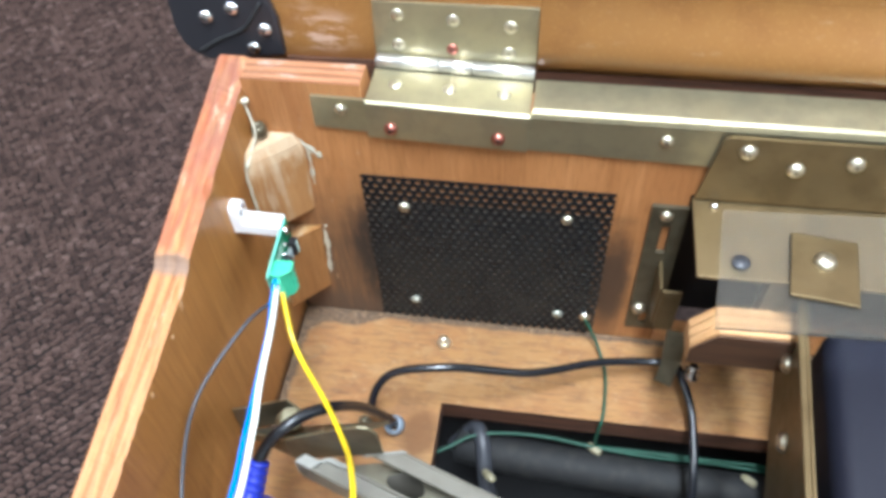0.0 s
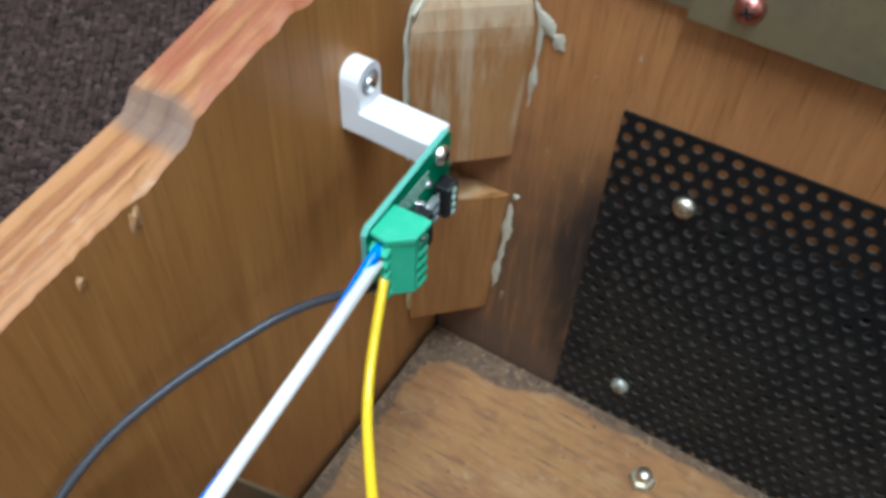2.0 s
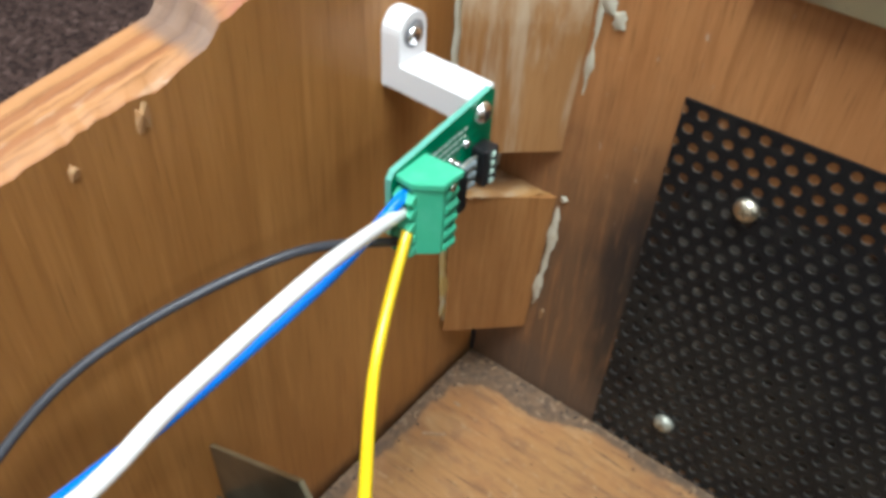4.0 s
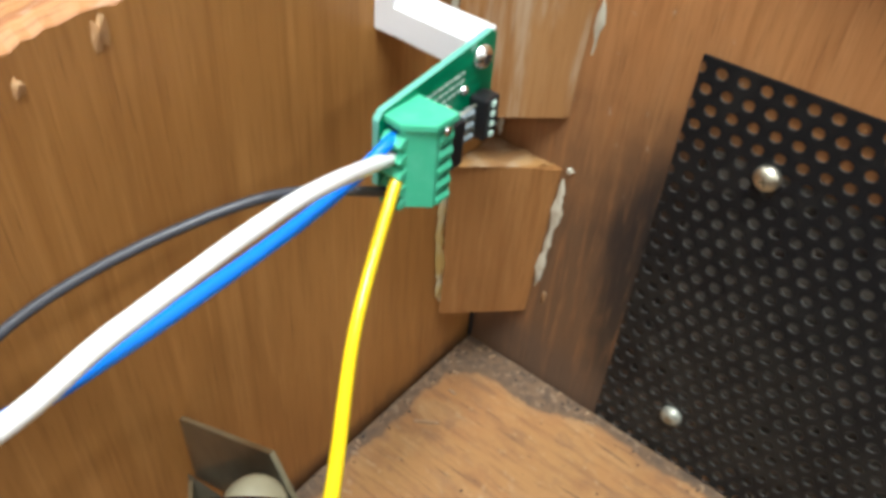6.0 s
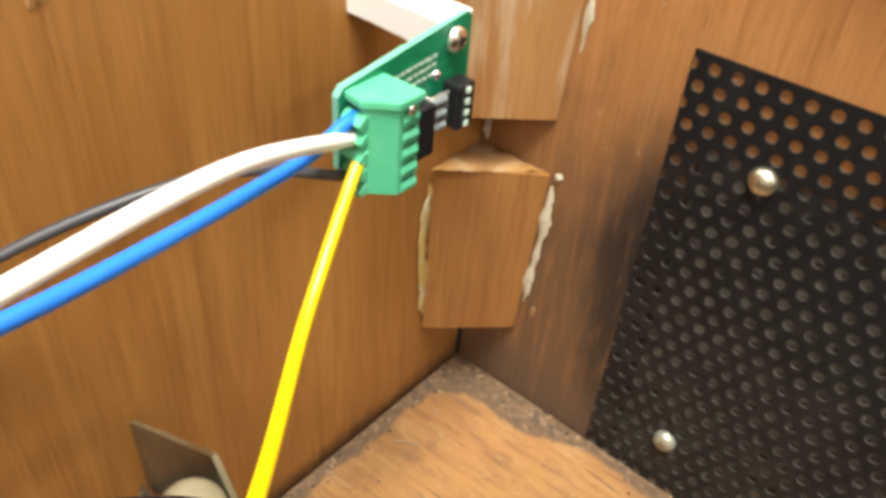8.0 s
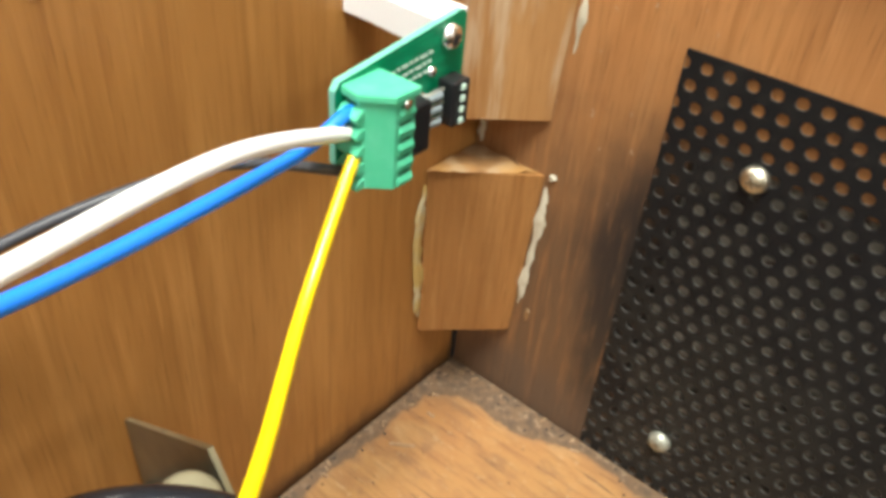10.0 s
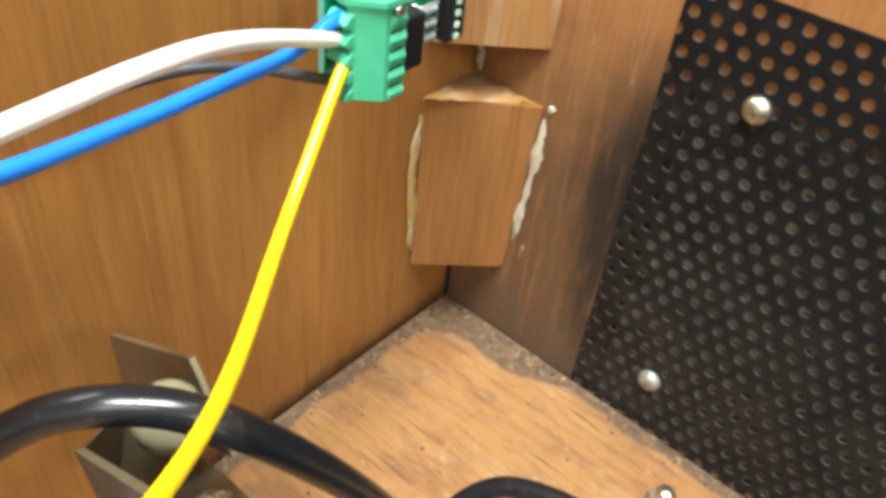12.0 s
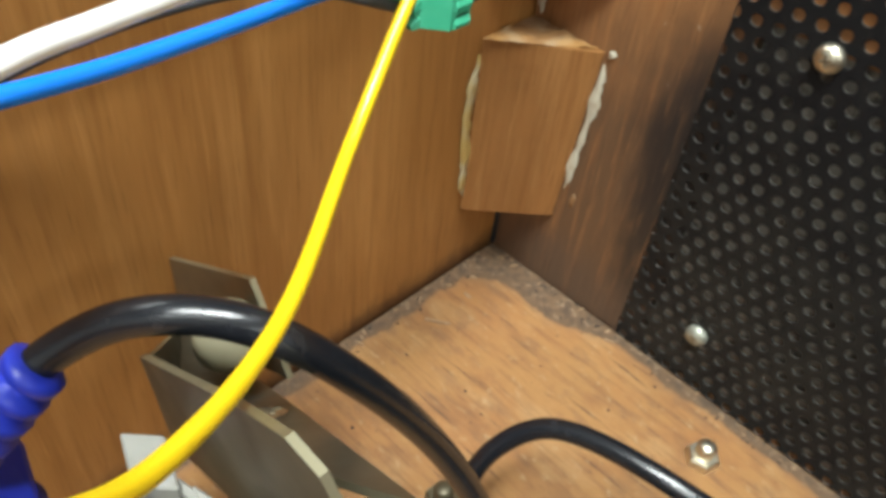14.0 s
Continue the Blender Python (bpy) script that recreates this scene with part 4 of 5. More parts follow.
def wire(name, pts, r, mat, label, category="wire", seg=14, n=14):
    bm = bmesh.new()
    tube(bm, spline(pts, n), r, seg)
    return solo(name, bm, mat, label, category)


wire("white_wire", [(0.0318, -0.0845, 0.1452), (0.0325, -0.0884, 0.1456), (0.0415, -0.1204, 0.158), (0.046, -0.1549, 0.1595), (0.050, -0.1779, 0.1602), (0.0581, -0.2238, 0.1755), (0.049, -0.2672, 0.197), (0.02, -0.345, 0.16), (0.03, -0.41, 0.06), (0.10, -0.43, 0.003)], 0.00152, WHITE_PVC, "thick white insulated wire from the green terminal")
wire("blue_wire", [(0.0320, -0.0840, 0.1490), (0.0322, -0.0881, 0.149), (0.0328, -0.0990, 0.1462), (0.0366, -0.1150, 0.1481), (0.0392, -0.1350, 0.1494), (0.0417, -0.1540, 0.1514), (0.0454, -0.1769, 0.1562), (0.0522, -0.2207, 0.1679), (0.0463, -0.2688, 0.1887), (0.015, -0.345, 0.155), (0.022, -0.415, 0.06), (0.09, -0.438, 0.003)], 0.0014, BLUE_PVC, "blue insulated wire beside the white one")
wire("yellow_wire", [(0.0322, -0.0840, 0.1402), (0.0340, -0.0879, 0.14), (0.0446, -0.1108, 0.1234), (0.0711, -0.1447, 0.1272), (0.0888, -0.1716, 0.1413), (0.0982, -0.1893, 0.1614), (0.1068, -0.2128, 0.1792), (0.1085, -0.2380, 0.1860), (0.1060, -0.2750, 0.1720), (0.105, -0.33, 0.10), (0.12, -0.385, 0.02), (0.16, -0.42, 0.003)], 0.00132, YELLOW_PVC, "bright yellow wire curving from the green terminal")
wire("dark_wire", [(0.0322, -0.0840, 0.1372), (0.032, -0.088, 0.137), (0.0213, -0.1134, 0.1432), (0.0058, -0.1517, 0.1324), (0.0046, -0.1844, 0.1148), (0.0136, -0.2193, 0.0985), (0.0255, -0.2525, 0.0816), (0.04, -0.32, 0.03), (0.06, -0.40, 0.0025)], 0.0011, PVC_DARK, "dark grey wire bowing along the case side")

# ---- cables ----
wire("power_cable", [(0.088, -0.088, 0.004), (0.0713, -0.0909, 0.0219), (0.0819, -0.076, 0.0423), (0.1211, -0.0678, 0.0457), (0.1703, -0.0558, 0.029), (0.213, -0.0381, 0.021), (0.2475, -0.0304, 0.0172), (0.2651, -0.0330, 0.0199), (0.2690, -0.0423, 0.020), (0.2767, -0.0702, 0.012), (0.278, -0.123, -0.02), (0.275, -0.20, -0.148)], 0.0027, RUBBER, "thin black rubber cable looping over the floor", "cable")
vga = thing("video_cable", "thick black cable with a blue moulded plug", "cable", (0.07, -0.11, 0.0))
CAB = [(0.0875, -0.090, -0.006), (0.0858, -0.0915, 0.006), (0.0740, -0.1090, 0.0580), (0.066, -0.1343, 0.1037), (0.0517, -0.1493, 0.1133), (0.0379, -0.1647, 0.1045), (0.0323, -0.1894, 0.085)]
bm = bmesh.new()
tube(bm, spline(CAB, 16), 0.0032, 20)
part("sheath", bm, RUBBER, vga)
a, b = Vector((0.0375, -0.1655, 0.1040)), Vector((0.0310, -0.1930, 0.0815))
AX = Matrix.Translation(a) @ (b - a).to_track_quat("Z", "Y").to_matrix().to_4x4()
ring = [(0.0, 0.002)]
for k in range(5):
    h = 0.003 + k * 0.0042
    w = 0.0052 + 0.0004 * k
    ring += [(w * 0.72, h), (w, h + 0.0005), (w, h + 0.0026), (w * 0.72, h + 0.0031)]
ring += [(0.0062, 0.026), (0, 0.026)]
bm = bmesh.new()
lathe(bm, ring, 20, AX)
part("strain_relief", bm, VGA_BLUE, vga, "ribbed blue strain relief")
bm = bmesh.new()
box(bm, (-0.0085, -0.0165, 0.025), (0.0085, 0.0165, 0.058), 0, AX)
bevelled(bm, 0.002, 2)
plug = part("plug", bm, VGA_BLUE, vga, "blue moulded plug body")
for sy in (-0.0155, 0.0155):
    bm = bmesh.new()
    lathe(bm, [(0, 0.03), (0.0035, 0.03), (0.0038, 0.034), (0.0038, 0.06), (0.002, 0.062), (0, 0.066)], 14, AX @ pose(0, sy * 1.25, 0))
    part("thumbscrew", bm, VGA_BLUE, plug)
bm = bmesh.new()
box(bm, (-0.0045, -0.009, 0.058), (0.0045, 0.009, 0.064), 0, AX)
part("shell", bm, STEEL, plug)

grommet = bmesh.new()
lathe(grommet, [(0.0040, 0.0), (0.0060, 0.0), (0.0066, 0.003), (0.0061, 0.0070), (0.0047, 0.0078), (0.0038, 0.0055), (0.0040, 0.0)], 20, Matrix.Translation((0.0860, -0.0915, 0.0035)) @ Vector((-0.0090, -0.0140, 0.0300)).to_track_quat("Z", "Y").to_matrix().to_4x4())
solo("cable_grommet", grommet, GROMMET, "grey-blue rubber cable grommet on the floor", "grommet")

# ---- floor bolt ----
def floor_bolt(x, y, turn, metal, label):
    ob = thing("floor_bolt", label, "bolt", (x, y, 0), "floor bolts")
    bm = bmesh.new()
    lathe(bm, [(0, 0.0002), (0.0052, 0.0002), (0.0052, 0.0030), (0.0046, 0.0037), (0, 0.0037)], 6, pose(x, y, 0, 0, 0, turn))
    for f in bm.faces:
        f.smooth = False
    part("nut", bm, metal, ob)
    bm = bmesh.new()
    lathe(bm, [(0.0029, 0.0035), (0.0029, 0.0074), (0.0020, 0.0083), (0, 0.0084)], 14, pose(x, y, 0))
    part("stud", bm, metal, ob)


floor_bolt(0.1074, -0.0225, 12, SCREW, "zinc bolt end with hex nut on the floor")
floor_bolt(0.0640, -0.0915, 25, DULL_STEEL, "dull bolt end with hex nut under the thick cable")

# ---- steel chute by the case side ----
chute = thing("steel_chute", "dull olive sheet steel chute rising from the case side", "chute", (0.03, -0.135, 0.07))


def sheet_part(name, corners, mat, parent, thick=0.0012, label=""):
    """A thin sheet inside a ring of corners."""
    p = [Vector(q) for q in corners]
    n = (p[len(p) // 2] - p[0]).cross(p[-1] - p[1]).normalized() * thick
    bm = bmesh.new()
    a, b = [bm.verts.new(q) for q in p], [bm.verts.new(q + n) for q in p]
    c = len(p)
    for q in (a, b):
        for k in range(1, c - 1):
            bm.faces.new((q[c - 1], q[k - 1], q[k]))
    for k in range(c):
        bm.faces.new((a[k], a[(k + 1) % c], b[(k + 1) % c], b[k])).material_index = 1
    return part(name, bm, [mat, STEEL], parent, label)


sheet_part("rear_flange", [(0.0004, -0.1275, 0.072), (0.0395, -0.1305, 0.0985), (0.0520, -0.1320, 0.0820), (0.0004, -0.1270, 0.046)], CHUTE_STEEL, chute)
sheet_part("web", [(0.0004, -0.1290, 0.050), (0.0500, -0.1330, 0.0760), (0.1050, -0.1520, 0.1320), (0.0480, -0.1545, 0.0840)], CHUTE_STEEL, chute)
# front flange and side strip: shade and dark reflections put in as darker steel
sheet_part("front_flange", [(0.0470, -0.1560, 0.1040), (0.0800, -0.1585, 0.1290), (0.0905, -0.1590, 0.1350), (0.0965, -0.1592, 0.1350), (0.1000, -0.1590, 0.1300), (0.1010, -0.1585, 0.1080), (0.0480, -0.1545, 0.0780)], DULL_STEEL, chute)
sheet_part("side_strip", [(0.0004, -0.1290, 0.0480), (0.0470, -0.1560, 0.1030), (0.0480, -0.1545, 0.0800), (0.0004, -0.1275, 0.0400)], DULL_STEEL, chute)
bm = bmesh.new()
lathe(bm, [(0, 0), (0.0058, 0), (0.0066, 0.002), (0.0066, 0.010), (0.0056, 0.0125), (0, 0.013)], 20, pose(0.0390, -0.1365, 0.0850, 12, 30, 0))
part("roller", bm, AGED, chute, "yellowed plastic roller")
up = Vector((0.105, -0.023, 0.082)).cross(Vector((-0.002, -0.0215, 0.008))).normalized()
up = up if up.z > 0 else -up
bm = bmesh.new()
round_head(bm, Matrix.Translation(Vector((0.0597, -0.1417, 0.0893)) - up * 0.004) @ up.to_track_quat("Z", "Y").to_matrix().to_4x4(), 0.0052, 0.0042)
part("screw", bm, [SCREW, SCREW_SLOT], chute, "domed screw inside the chute")
# two level track rails whose ends are cut on the slant
V = Matrix.Translation((0.0542, -0.1645, -0.0085)) @ pose(0, 0, 0, 0, 0, -19.1)
SLANT = 1.55


def rail_part(name, across, heights, start, end, mat, label="", bev=0.0004, size=0.0, slant=SLANT):
    bm = bmesh.new()
    (a0, a1), (z0, z1) = across, heights
    b0, b1 = start + slant * a0, start + slant * a1
    prism(bm, [(b0, a0), (b1, a1), (end or b1 + size, a1), (end or b0 + size, a0)], 2, z0, z1)
    bevelled(bm, bev, 1)
    bmesh.ops.transform(bm, matrix=V, verts=bm.verts)
    return part(name, bm, mat, chute, label)


for across, heights in (((0.0, 0.0016), (0.0900, 0.1060)), ((0.0016, 0.0102), (0.1020, 0.1036)), ((0.0086, 0.0102), (0.0945, 0.1060)),
                        ((0.0290, 0.0306), (0.0900, 0.1060)), ((0.0212, 0.0290), (0.1040, 0.1060))):
    rail_part("rail", across, heights, 0.0008, 0.165, RAIL, "dusty grey track rail")
for across, heights, start, size in (((0.0, 0.0062), (0.0940, 0.1072), -0.0008, 0.0100), ((0.0062, 0.0086), (0.1042, 0.1058), -0.0006, 0.0030), ((0.0080, 0.0108), (0.0950, 0.1066), -0.0008, 0.0120),
                                     ((0.0190, 0.0310), (0.1050, 0.1068), -0.0006, 0.0024), ((0.0270, 0.0310), (0.0960, 0.1050), -0.0006, 0.0024)):
    rail_part("end_cap", across, heights, start, 0, CREAM, "pale grey plastic end cap", size=size, slant=0.5 if across[0] == 0 else SLANT)
bm = bmesh.new()
HX, HY = 0.0550, 0.0185
ring_o = [(0.160, 0.0290), (0.078, 0.0290), (0.058, 0.0290), (0.046, 0.0290), (0.030, 0.0195), (0.022, 0.0140), (0.018, 0.0104), (0.046, 0.0104), (0.078, 0.0104), (0.160, 0.0104), (0.160, 0.0140), (0.160, 0.0195)]
hole = [(HX + 0.0105 * math.cos(a), HY + 0.0066 * math.sin(a)) for a in (math.atan2((q - HY) * 2.4, p - HX) for p, q in ring_o)]
for h in (0.0935, 0.0948):
    vo = [bm.verts.new(V @ Vector((p, q, h))) for p, q in ring_o]
    vi = [bm.verts.new(V @ Vector((p, q, h))) for p, q in hole]
    for k in range(12):
        bm.faces.new((vo[k], vo[(k + 1) % 12], vi[(k + 1) % 12], vi[k]))
part("base_plate", bm, CHUTE_STEEL, chute, "dusty olive plate with an oval hole")
# closed dark cup added so the hole reads black over the lit floor
bm = bmesh.new()
rows = [[bm.verts.new(V @ Vector((HX + (p - HX) * w, HY + (q - HY) * w, h))) for p, q in hole] for w, h in ((1.05, 0.0953), (1.0, 0.0953), (0.98, 0.0620))]
for a, b in zip(rows, rows[1:]):
    for k in range(12):
        bm.faces.new((a[k], a[(k + 1) % 12], b[(k + 1) % 12], b[k])).smooth = True
bm.faces.new(rows[-1])
part("hole_dark_cup", bm, DARK_STEEL, chute, "added dark cup standing in for the unlit depth of the oval hole")
# ---- latch and bracket by the mechanism opening ----
latch = thing("latch_plate", "olive steel latch plate with a slot and screws", "latch", (0.243, -0.002, 0.08))
bm = slab([0.2325, 0.2405, 0.2455, 0.2535], [0.0168, 0.0225, 0.0345, 0.100, 0.124, 0.1408], [(1, 1), (1, 3)], lambda u, v, h: (u, h, v), -0.0032, -0.0006)
part("plate", bm, DULL_STEEL, latch)
screw("screw", 0.2415, -0.0032, 0.134, 0.0038, 0.0030, latch)
screw("screw", 0.2385, -0.0032, 0.041, 0.0046, 0.0044, latch)
bm = bmesh.new()
box(bm, (0.2440, -0.0250, 0.055), (0.2460, -0.0032, 0.092))
box(bm, (0.2460, -0.0270, 0.052), (0.2575, -0.0250, 0.092))
bevelled(bm, 0.0004, 1)
part("arm", bm, BRASS, latch, "tan folded arm")
bm = bmesh.new()
a, b, c = Vector((0.2612, -0.0275, 0.0520)), Vector((0.2605, -0.0380, 0.0330)), Vector((0.2568, -0.0475, 0.0200))
for q, w, h, e in ((a, b, 0.0064, 0), (b, c, 0.0056, 0.0012)):
    box(bm, (-h, -0.0010, -e), (h, 0.0010, (w - q).length), 0, Matrix.Translation(q) @ (w - q).to_track_quat("Z", "Y").to_matrix().to_4x4())
bevelled(bm, 0.0004, 1)
part("claw", bm, DULL_STEEL, latch, "olive-brown bent cable claw")
lk = thing("hex_bolt", "shiny hex-headed bolt standing beside the cable", "bolt", (0.2752, -0.0395, 0.0))
bm = bmesh.new()
lathe(bm, [(0, 0.0), (0.003, 0.0), (0.003, 0.017), (0.0060, 0.0175), (0.0060, 0.0225), (0.0036, 0.0235), (0.0036, 0.030), (0, 0.0305)], 6, pose(0.2752, -0.0395, 0.0003))
part("bolt", bm, CHROME, lk)

shelf = thing("mechanism_bracket", "tan passivated steel bracket with domed screws", "bracket", (0.33, -0.02, 0.17))
bm = bmesh.new()
prism(bm, [(0.2532, 0.1535), (0.2600, 0.1985), (0.2630, 0.2000), (0.46, 0.2000), (0.46, 0.1535)], 1, -0.0062, -0.0042)
part("wall_flange", bm, BRASS, shelf)
bm = bmesh.new()
box(bm, (0.2525, -0.0600, 0.1500), (0.46, -0.0042, 0.1520))
bevelled(bm, 0.0006, 2)
part("shelf_flange", bm, BRASS, shelf)
for sx, sz in ((0.2733, 0.1915), (0.2996, 0.181), (0.3274, 0.188)):
    screw("screw", sx, -0.0062, sz, 0.0046, 0.0034, shelf)
bm = bmesh.new()
lathe(bm, [(0, 0), (0.003, 0), (0.002, 0.002), (0, 0.003)], 12, pose(0.2640, -0.010, 0.1520))
part("rivet", bm, CHROME, shelf)
bm = bmesh.new()
box(bm, (0.2690, -0.0860, 0.1524), (0.46, -0.0066, 0.1550))
bevelled(bm, 0.0004, 1)
bmesh.ops.transform(bm, matrix=Matrix.Translation((0.269, -0.0066, 0)) @ pose(0, 0, 0, 0, 0, -6.5) @ Matrix.Translation((-0.269, -0.0009, 0)), verts=[v for v in bm.verts if v.co.x < 0.4])
sheet = tagged(part("sheet", bm, ACRYLIC, None), "frosted clear acrylic sheet on the bracket", "acrylic sheet")
sheet.visible_shadow = False
bm = bmesh.new()
box(bm, (0.3000, -0.0735, 0.1553), (0.3330, -0.0315, 0.1573))
bevelled(bm, 0.0006, 2)
bmesh.ops.transform(bm, matrix=Matrix.Translation((0.3155, -0.0515, 0)) @ pose(0, 0, 0, 0, 0, -7.5) @ Matrix.Translation((-0.3165, 0.0525, 0)), verts=bm.verts)
clamp = thing("clamp_plate", "square tan steel plate with a domed screw", "plate", (0.3165, -0.0525, 0.1553))
part("plate", bm, BRASS, clamp)
screw("screw", 0.3157, -0.0480, 0.1573, 0.0058, 0.0042, clamp, "z")
bm = bmesh.new()
lathe(bm, [(0, 0.1552), (0.0048, 0.1552), (0.0048, 0.1556), (0, 0.1556)], 20, pose(0.2745, -0.0510, 0))
solo("rubber_dot", bm, PVC_DARK, "small round grey rubber dot on the acrylic", "dot")
ply = thing("plywood_block", "layered plywood block with a chamfered corner and a front coloured for its shade", "wood block", (0.28, -0.068, 0.1))
for k in range(3):
    bm = bmesh.new()
    y = -0.0770 + 0.0061 * k
    prism(bm, [(0.2555, 0.098), (0.2555, 0.112), (0.268, 0.1275 - 0.0003 * k), (0.3090, 0.1275 - 0.0003 * k), (0.3090, 0.098)], 1, y, y + 0.0054)
    bmesh.ops.recalc_face_normals(bm, faces=bm.faces)
    bevelled(bm, 0.0005, 1)
    part("ply_layer", bm, PALE_PLY, ply)
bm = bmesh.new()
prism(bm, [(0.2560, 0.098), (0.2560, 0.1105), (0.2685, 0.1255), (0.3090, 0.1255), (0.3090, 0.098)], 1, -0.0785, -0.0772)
part("face", bm, SHADE_GLUE_BROWN, ply, "front face with its shade put in as dark brown")
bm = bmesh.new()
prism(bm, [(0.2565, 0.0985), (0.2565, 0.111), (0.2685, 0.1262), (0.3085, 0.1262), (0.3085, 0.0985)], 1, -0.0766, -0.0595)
part("glue_line", bm, SHADE_GLUE_BROWN, ply)
bm = bmesh.new()
box(bm, (0.29, -0.0585, 0.098), (0.306, -0.05, 0.1498))
part("hanger", bm, DULL_STEEL, ply)
for sx in (0.272, 0.287):
    bm = bmesh.new()
    lathe(bm, [(0, 0), (0.002, 0), (0.0026, 0.003), (0.0026, 0.013), (0, 0.013)], 10, pose(sx, -0.068, 0.087))
    part("screw_tip", bm, SCREW, ply)

side = thing("side_plate", "tan steel side plate with two domed screws", "plate", (0.31, -0.16, 0.07))
bm = bmesh.new()
prism(bm, [(-0.30, 0.0003), (-0.0590, 0.0860), (-0.0590, 0.1390), (-0.30, 0.1390)], 0, 0.3092, 0.3112)
box(bm, (0.3060, -0.30, 0.1370), (0.3092, -0.0590, 0.1390))
bevelled(bm, 0.0004, 1)
part("plate", bm, BRASS, side)
for sy, sz in ((-0.0815, 0.111), (-0.1225, 0.0995)):
    screw("screw", 0.3095, sy, sz, 0.0055, 0.0046, side, "-x")
TURN = Matrix.Translation((0.3092, -0.0590, 0)) @ pose(0, 0, 0, 0, 0, -5.0) @ Matrix.Translation((-0.3092, 0.0590, 0))
side.matrix_world = TURN @ side.matrix_basis
bm = bmesh.new()
prism(bm, [(0.3265, 0.0006), (0.50, 0.0006), (0.50, 0.12), (0.3265, 0.12)], 1, -0.33, -0.0560)
bmesh.ops.bevel(bm, geom=bm.edges[:], offset=0.011, segments=5, profile=0.5, affect="EDGES")
for f in bm.faces:
    f.smooth = True
vinyl = solo("vinyl_case", bm, NAVY, "dark navy vinyl-covered rounded case", "case")
vinyl.matrix_world = TURN

# ---- inside the cutout ----
bm = bmesh.new()
tube(bm, spline([(0.125, -0.076, -0.045), (0.16, -0.083, -0.040), (0.25, -0.088, -0.040), (0.40, -0.092, -0.040)], 12), 0.013, 20)
solo("black_hose", bm, DUSTY_BLACK, "thick black hose lying below the cutout", "hose")
bm = bmesh.new()
tube(bm, spline([(0.120, -0.073, -0.055), (0.135, -0.070, -0.030), (0.142, -0.082, -0.026), (0.146, -0.100, -0.040), (0.150, -0.11, -0.055)], 10), 0.0055, 12)
solo("grey_hose", bm, PVC_DARK, "short bent grey hose below the cutout", "hose")
for nm, pts in (("green_wire", [(0.2043, -0.0055, 0.0237), (0.2095, -0.009, 0.016), (0.2165, -0.0180, 0.006), (0.2215, -0.036, 0.0035), (0.2215, -0.058, 0.003), (0.2200, -0.0708, 0.0015), (0.2190, -0.0735, -0.006), (0.2185, -0.0745, -0.022), (0.2250, -0.0745, -0.028), (0.26, -0.0735, -0.030), (0.37, -0.074, -0.030)]),
                ("green_wire", [(0.100, -0.100, -0.028), (0.118, -0.0905, -0.024), (0.1397, -0.0785, -0.022), (0.1787, -0.0735, -0.024), (0.2185, -0.0760, -0.026), (0.2562, -0.0775, -0.028), (0.30, -0.076, -0.030), (0.37, -0.080, -0.030)])):
    wire(nm, pts, 0.0011, GREEN_PVC, "thin dark green wire", "wire", 8, 8)
ring_term = thing("ring_terminal", "screwed ring terminal of the green wire", "terminal", (0.2043, -0.003, 0.0237))
bm = bmesh.new()
lathe(bm, [(0, 0), (0.0042, 0), (0.0042, 0.0008), (0, 0.0008)], 16, pose(0.2043, -0.0029, 0.0237, 90, 0, 0))
part("ring", bm, TIN, ring_term)
screw("screw", 0.2043, -0.0037, 0.0237, 0.0032, 0.0022, ring_term)
for tx, ty in ((0.2185, -0.0765), (0.3199, -0.0860), (0.149, -0.105)):
    bm = bmesh.new()
    lathe(bm, [(0.0, -0.006), (0.0026, -0.005), (0.0031, 0.0), (0.0024, 0.005), (0.0, 0.006)], 12, pose(tx, ty, -0.028, 70, 20, 40))
    solo("cable_tie", bm, AGED, "tan plastic tie on the green wires", "cable tie", "cable ties")

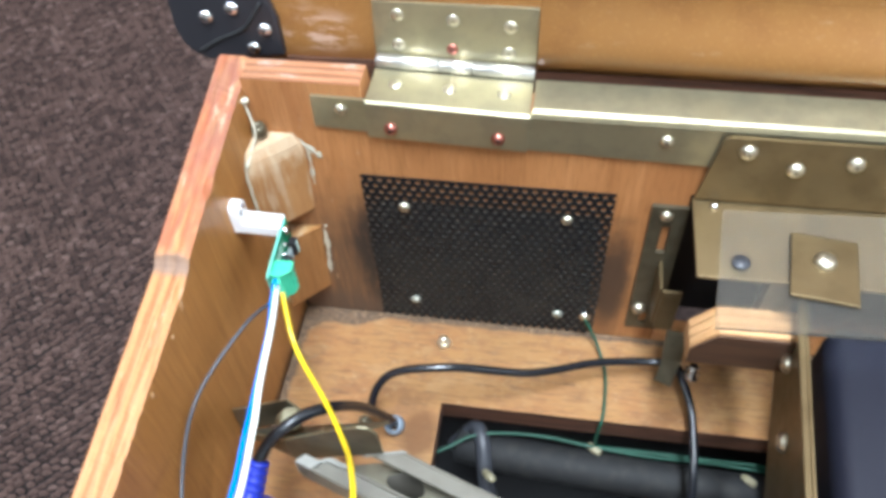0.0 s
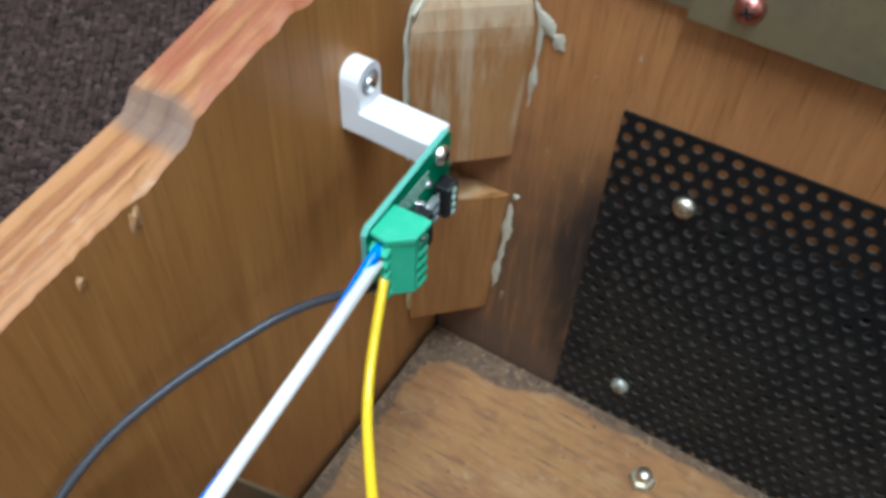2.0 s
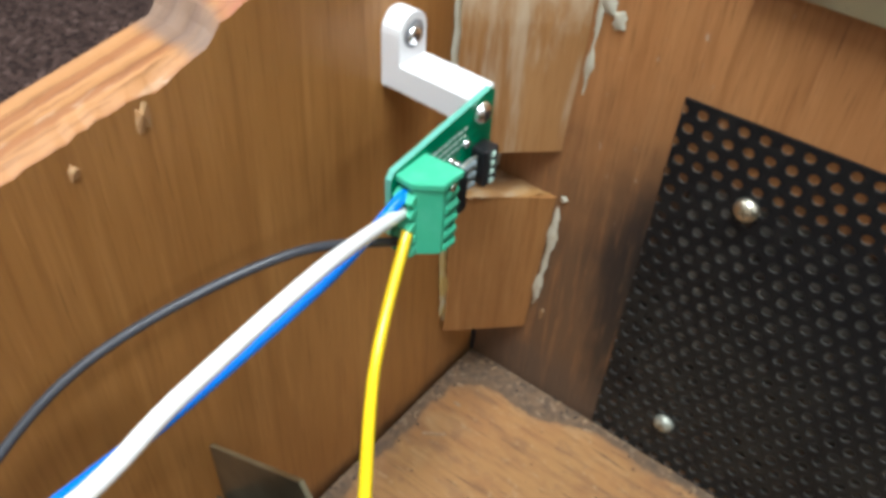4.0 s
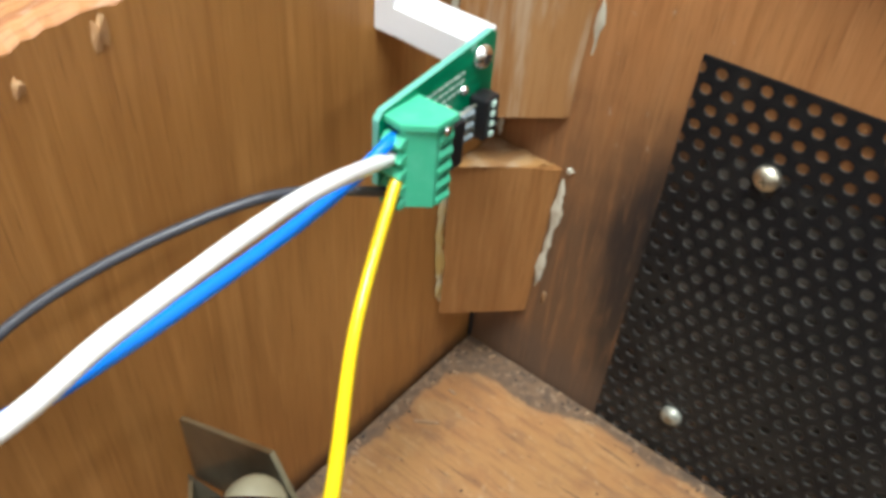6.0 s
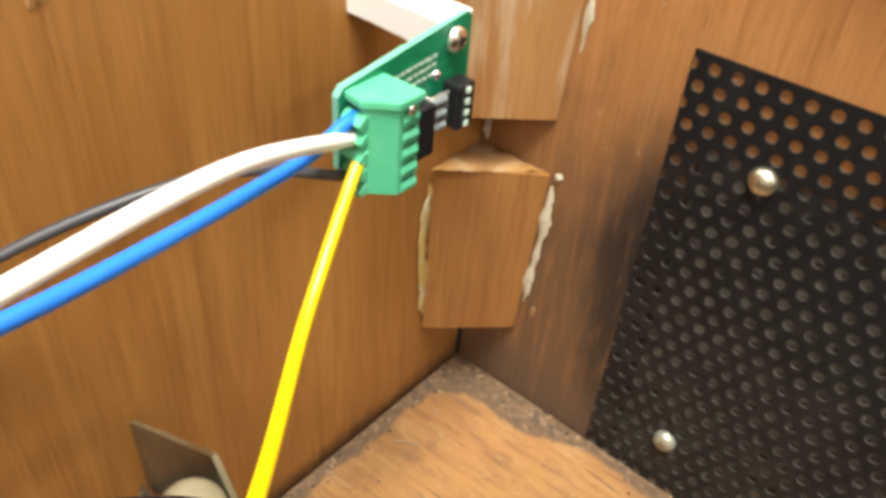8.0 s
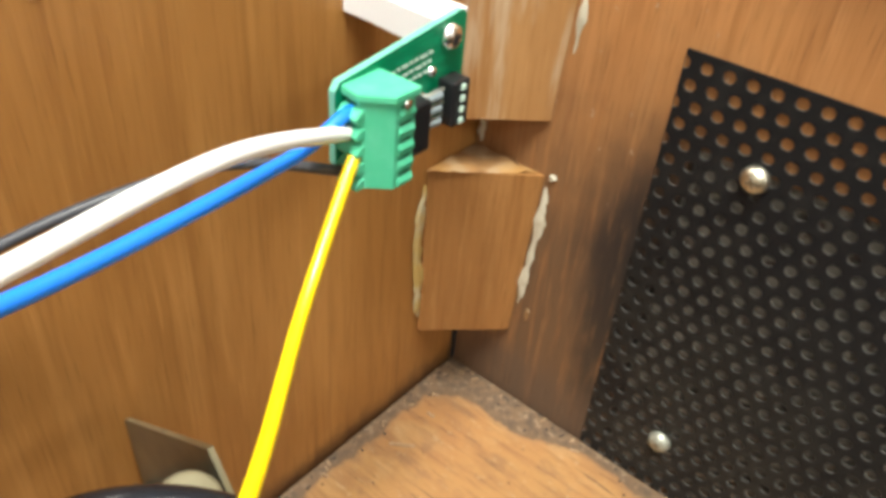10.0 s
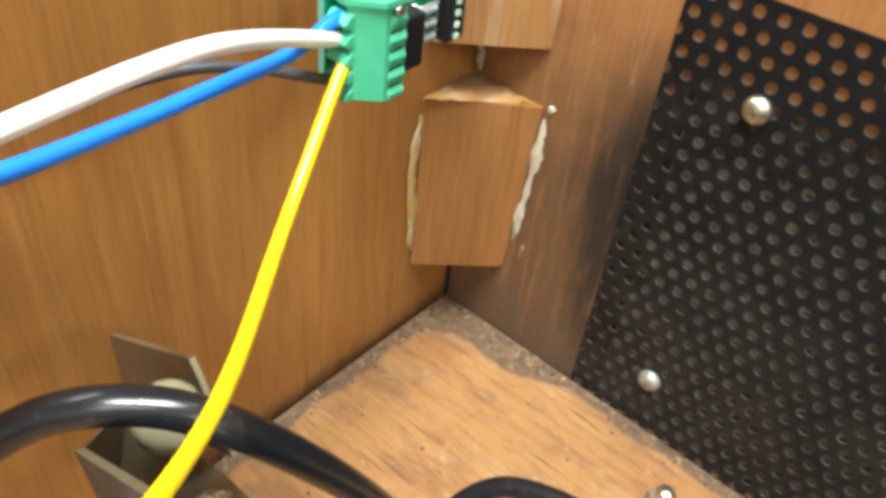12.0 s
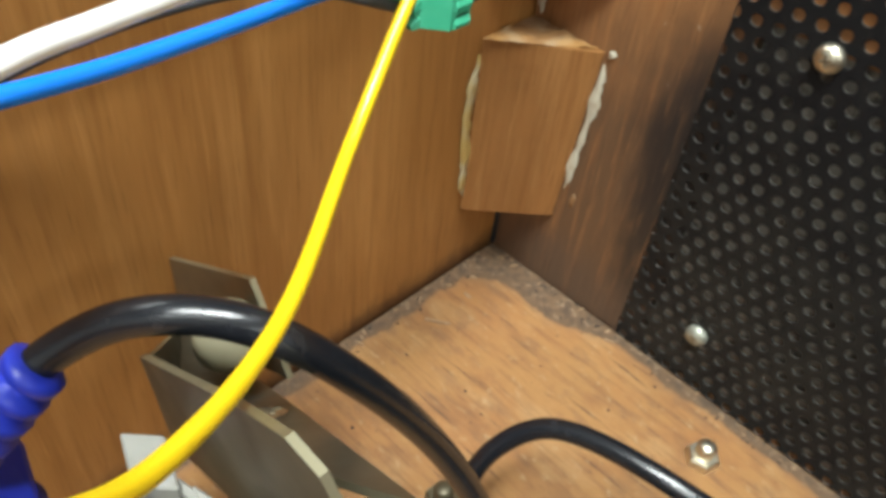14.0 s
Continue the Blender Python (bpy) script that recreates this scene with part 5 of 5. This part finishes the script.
# ---- splinters and crumbs ----
rr = random.Random(11)
for y, z, l in ((-0.1243, 0.1728, 0.0060), (-0.1395, 0.1690, 0.0036), (-0.1690, 0.1650, 0.0042)):
    bm = bmesh.new()
    ring = []
    for k in range(11):
        a = 2 * math.pi * k / 11
        q = l * (0.55 + 0.45 * noise.noise((k * 1.7, y * 90, 0)) + 0.2 * math.cos(2 * a))
        ring.append((y + q * (0.42 + 0.25 * noise.noise((k * 2.9, y * 50, 4))) * math.cos(a), z + 1.15 * q * math.sin(a)))
    rim, peak = [bm.verts.new((0.0001, *q)) for q in ring], bm.verts.new((0.0008, y, z + 0.2 * l))
    for k in range(11):
        bm.faces.new((rim[k], rim[(k + 1) % 11], peak))
    bm.faces.new(rim[::-1])
    solo("wood_chip", bm, BRUISE, "pale raised splinter on the case side", "splinter", "splinters")
bm = bmesh.new()
for x, y, l, a in ((0.0154, -0.0451, 0.0045, 35), (0.0138, -0.0283, 0.0015, 0), (0.0603, -0.0061, 0.0016, 20), (0.0146, -0.004, 0.0014, 60), (0.0090, -0.020, 0.0012, 15)):
    box(bm, (-l, -0.0004, 0.0001), (l, 0.0004, 0.0006), 0, pose(x, y, 0, 0, 0, a))
rc = random.Random(23)
for k in range(36):
    x, y = (rc.uniform(0.004, 0.215), -rc.uniform(0.0012, 0.0055)) if k % 3 else (rc.uniform(0.0012, 0.006), -rc.uniform(0.004, 0.075))
    l = rc.uniform(0.0003, 0.0011)
    box(bm, (-l, -l * 0.4, 0.0001), (l, l * 0.4, 0.0002 + l * 0.5), 0, pose(x, y, 0, 0, 0, rc.uniform(0, 180)))
solo("wood_crumbs", bm, CRUMB, "pale wood crumbs scattered on the floor", "crumbs", kind="stuff")
bm = bmesh.new()
dark = [(rr.uniform(0.01, 0.215), -rr.uniform(0.001, 0.009)) for _ in range(45)] + [(rr.uniform(0.001, 0.008), -rr.uniform(0.004, 0.09)) for _ in range(25)]
for x, y in dark + [(0.0514, -0.0324), (0.0418, -0.0587), (0.0284, -0.0943)] + [(rr.uniform(0.004, 0.11), rr.uniform(-0.065, -0.004)) for _ in range(14)]:
    q = rr.uniform(0.0002, 0.00055)
    bmesh.ops.create_icosphere(bm, subdivisions=1, radius=q, matrix=Matrix.Translation((x, y, q * 0.3)) @ Matrix.Diagonal((1.3, 1, 0.5, 1)))
solo("dirt_specks", bm, DARK, "dark specks of dirt on the floor", "dirt", kind="stuff")
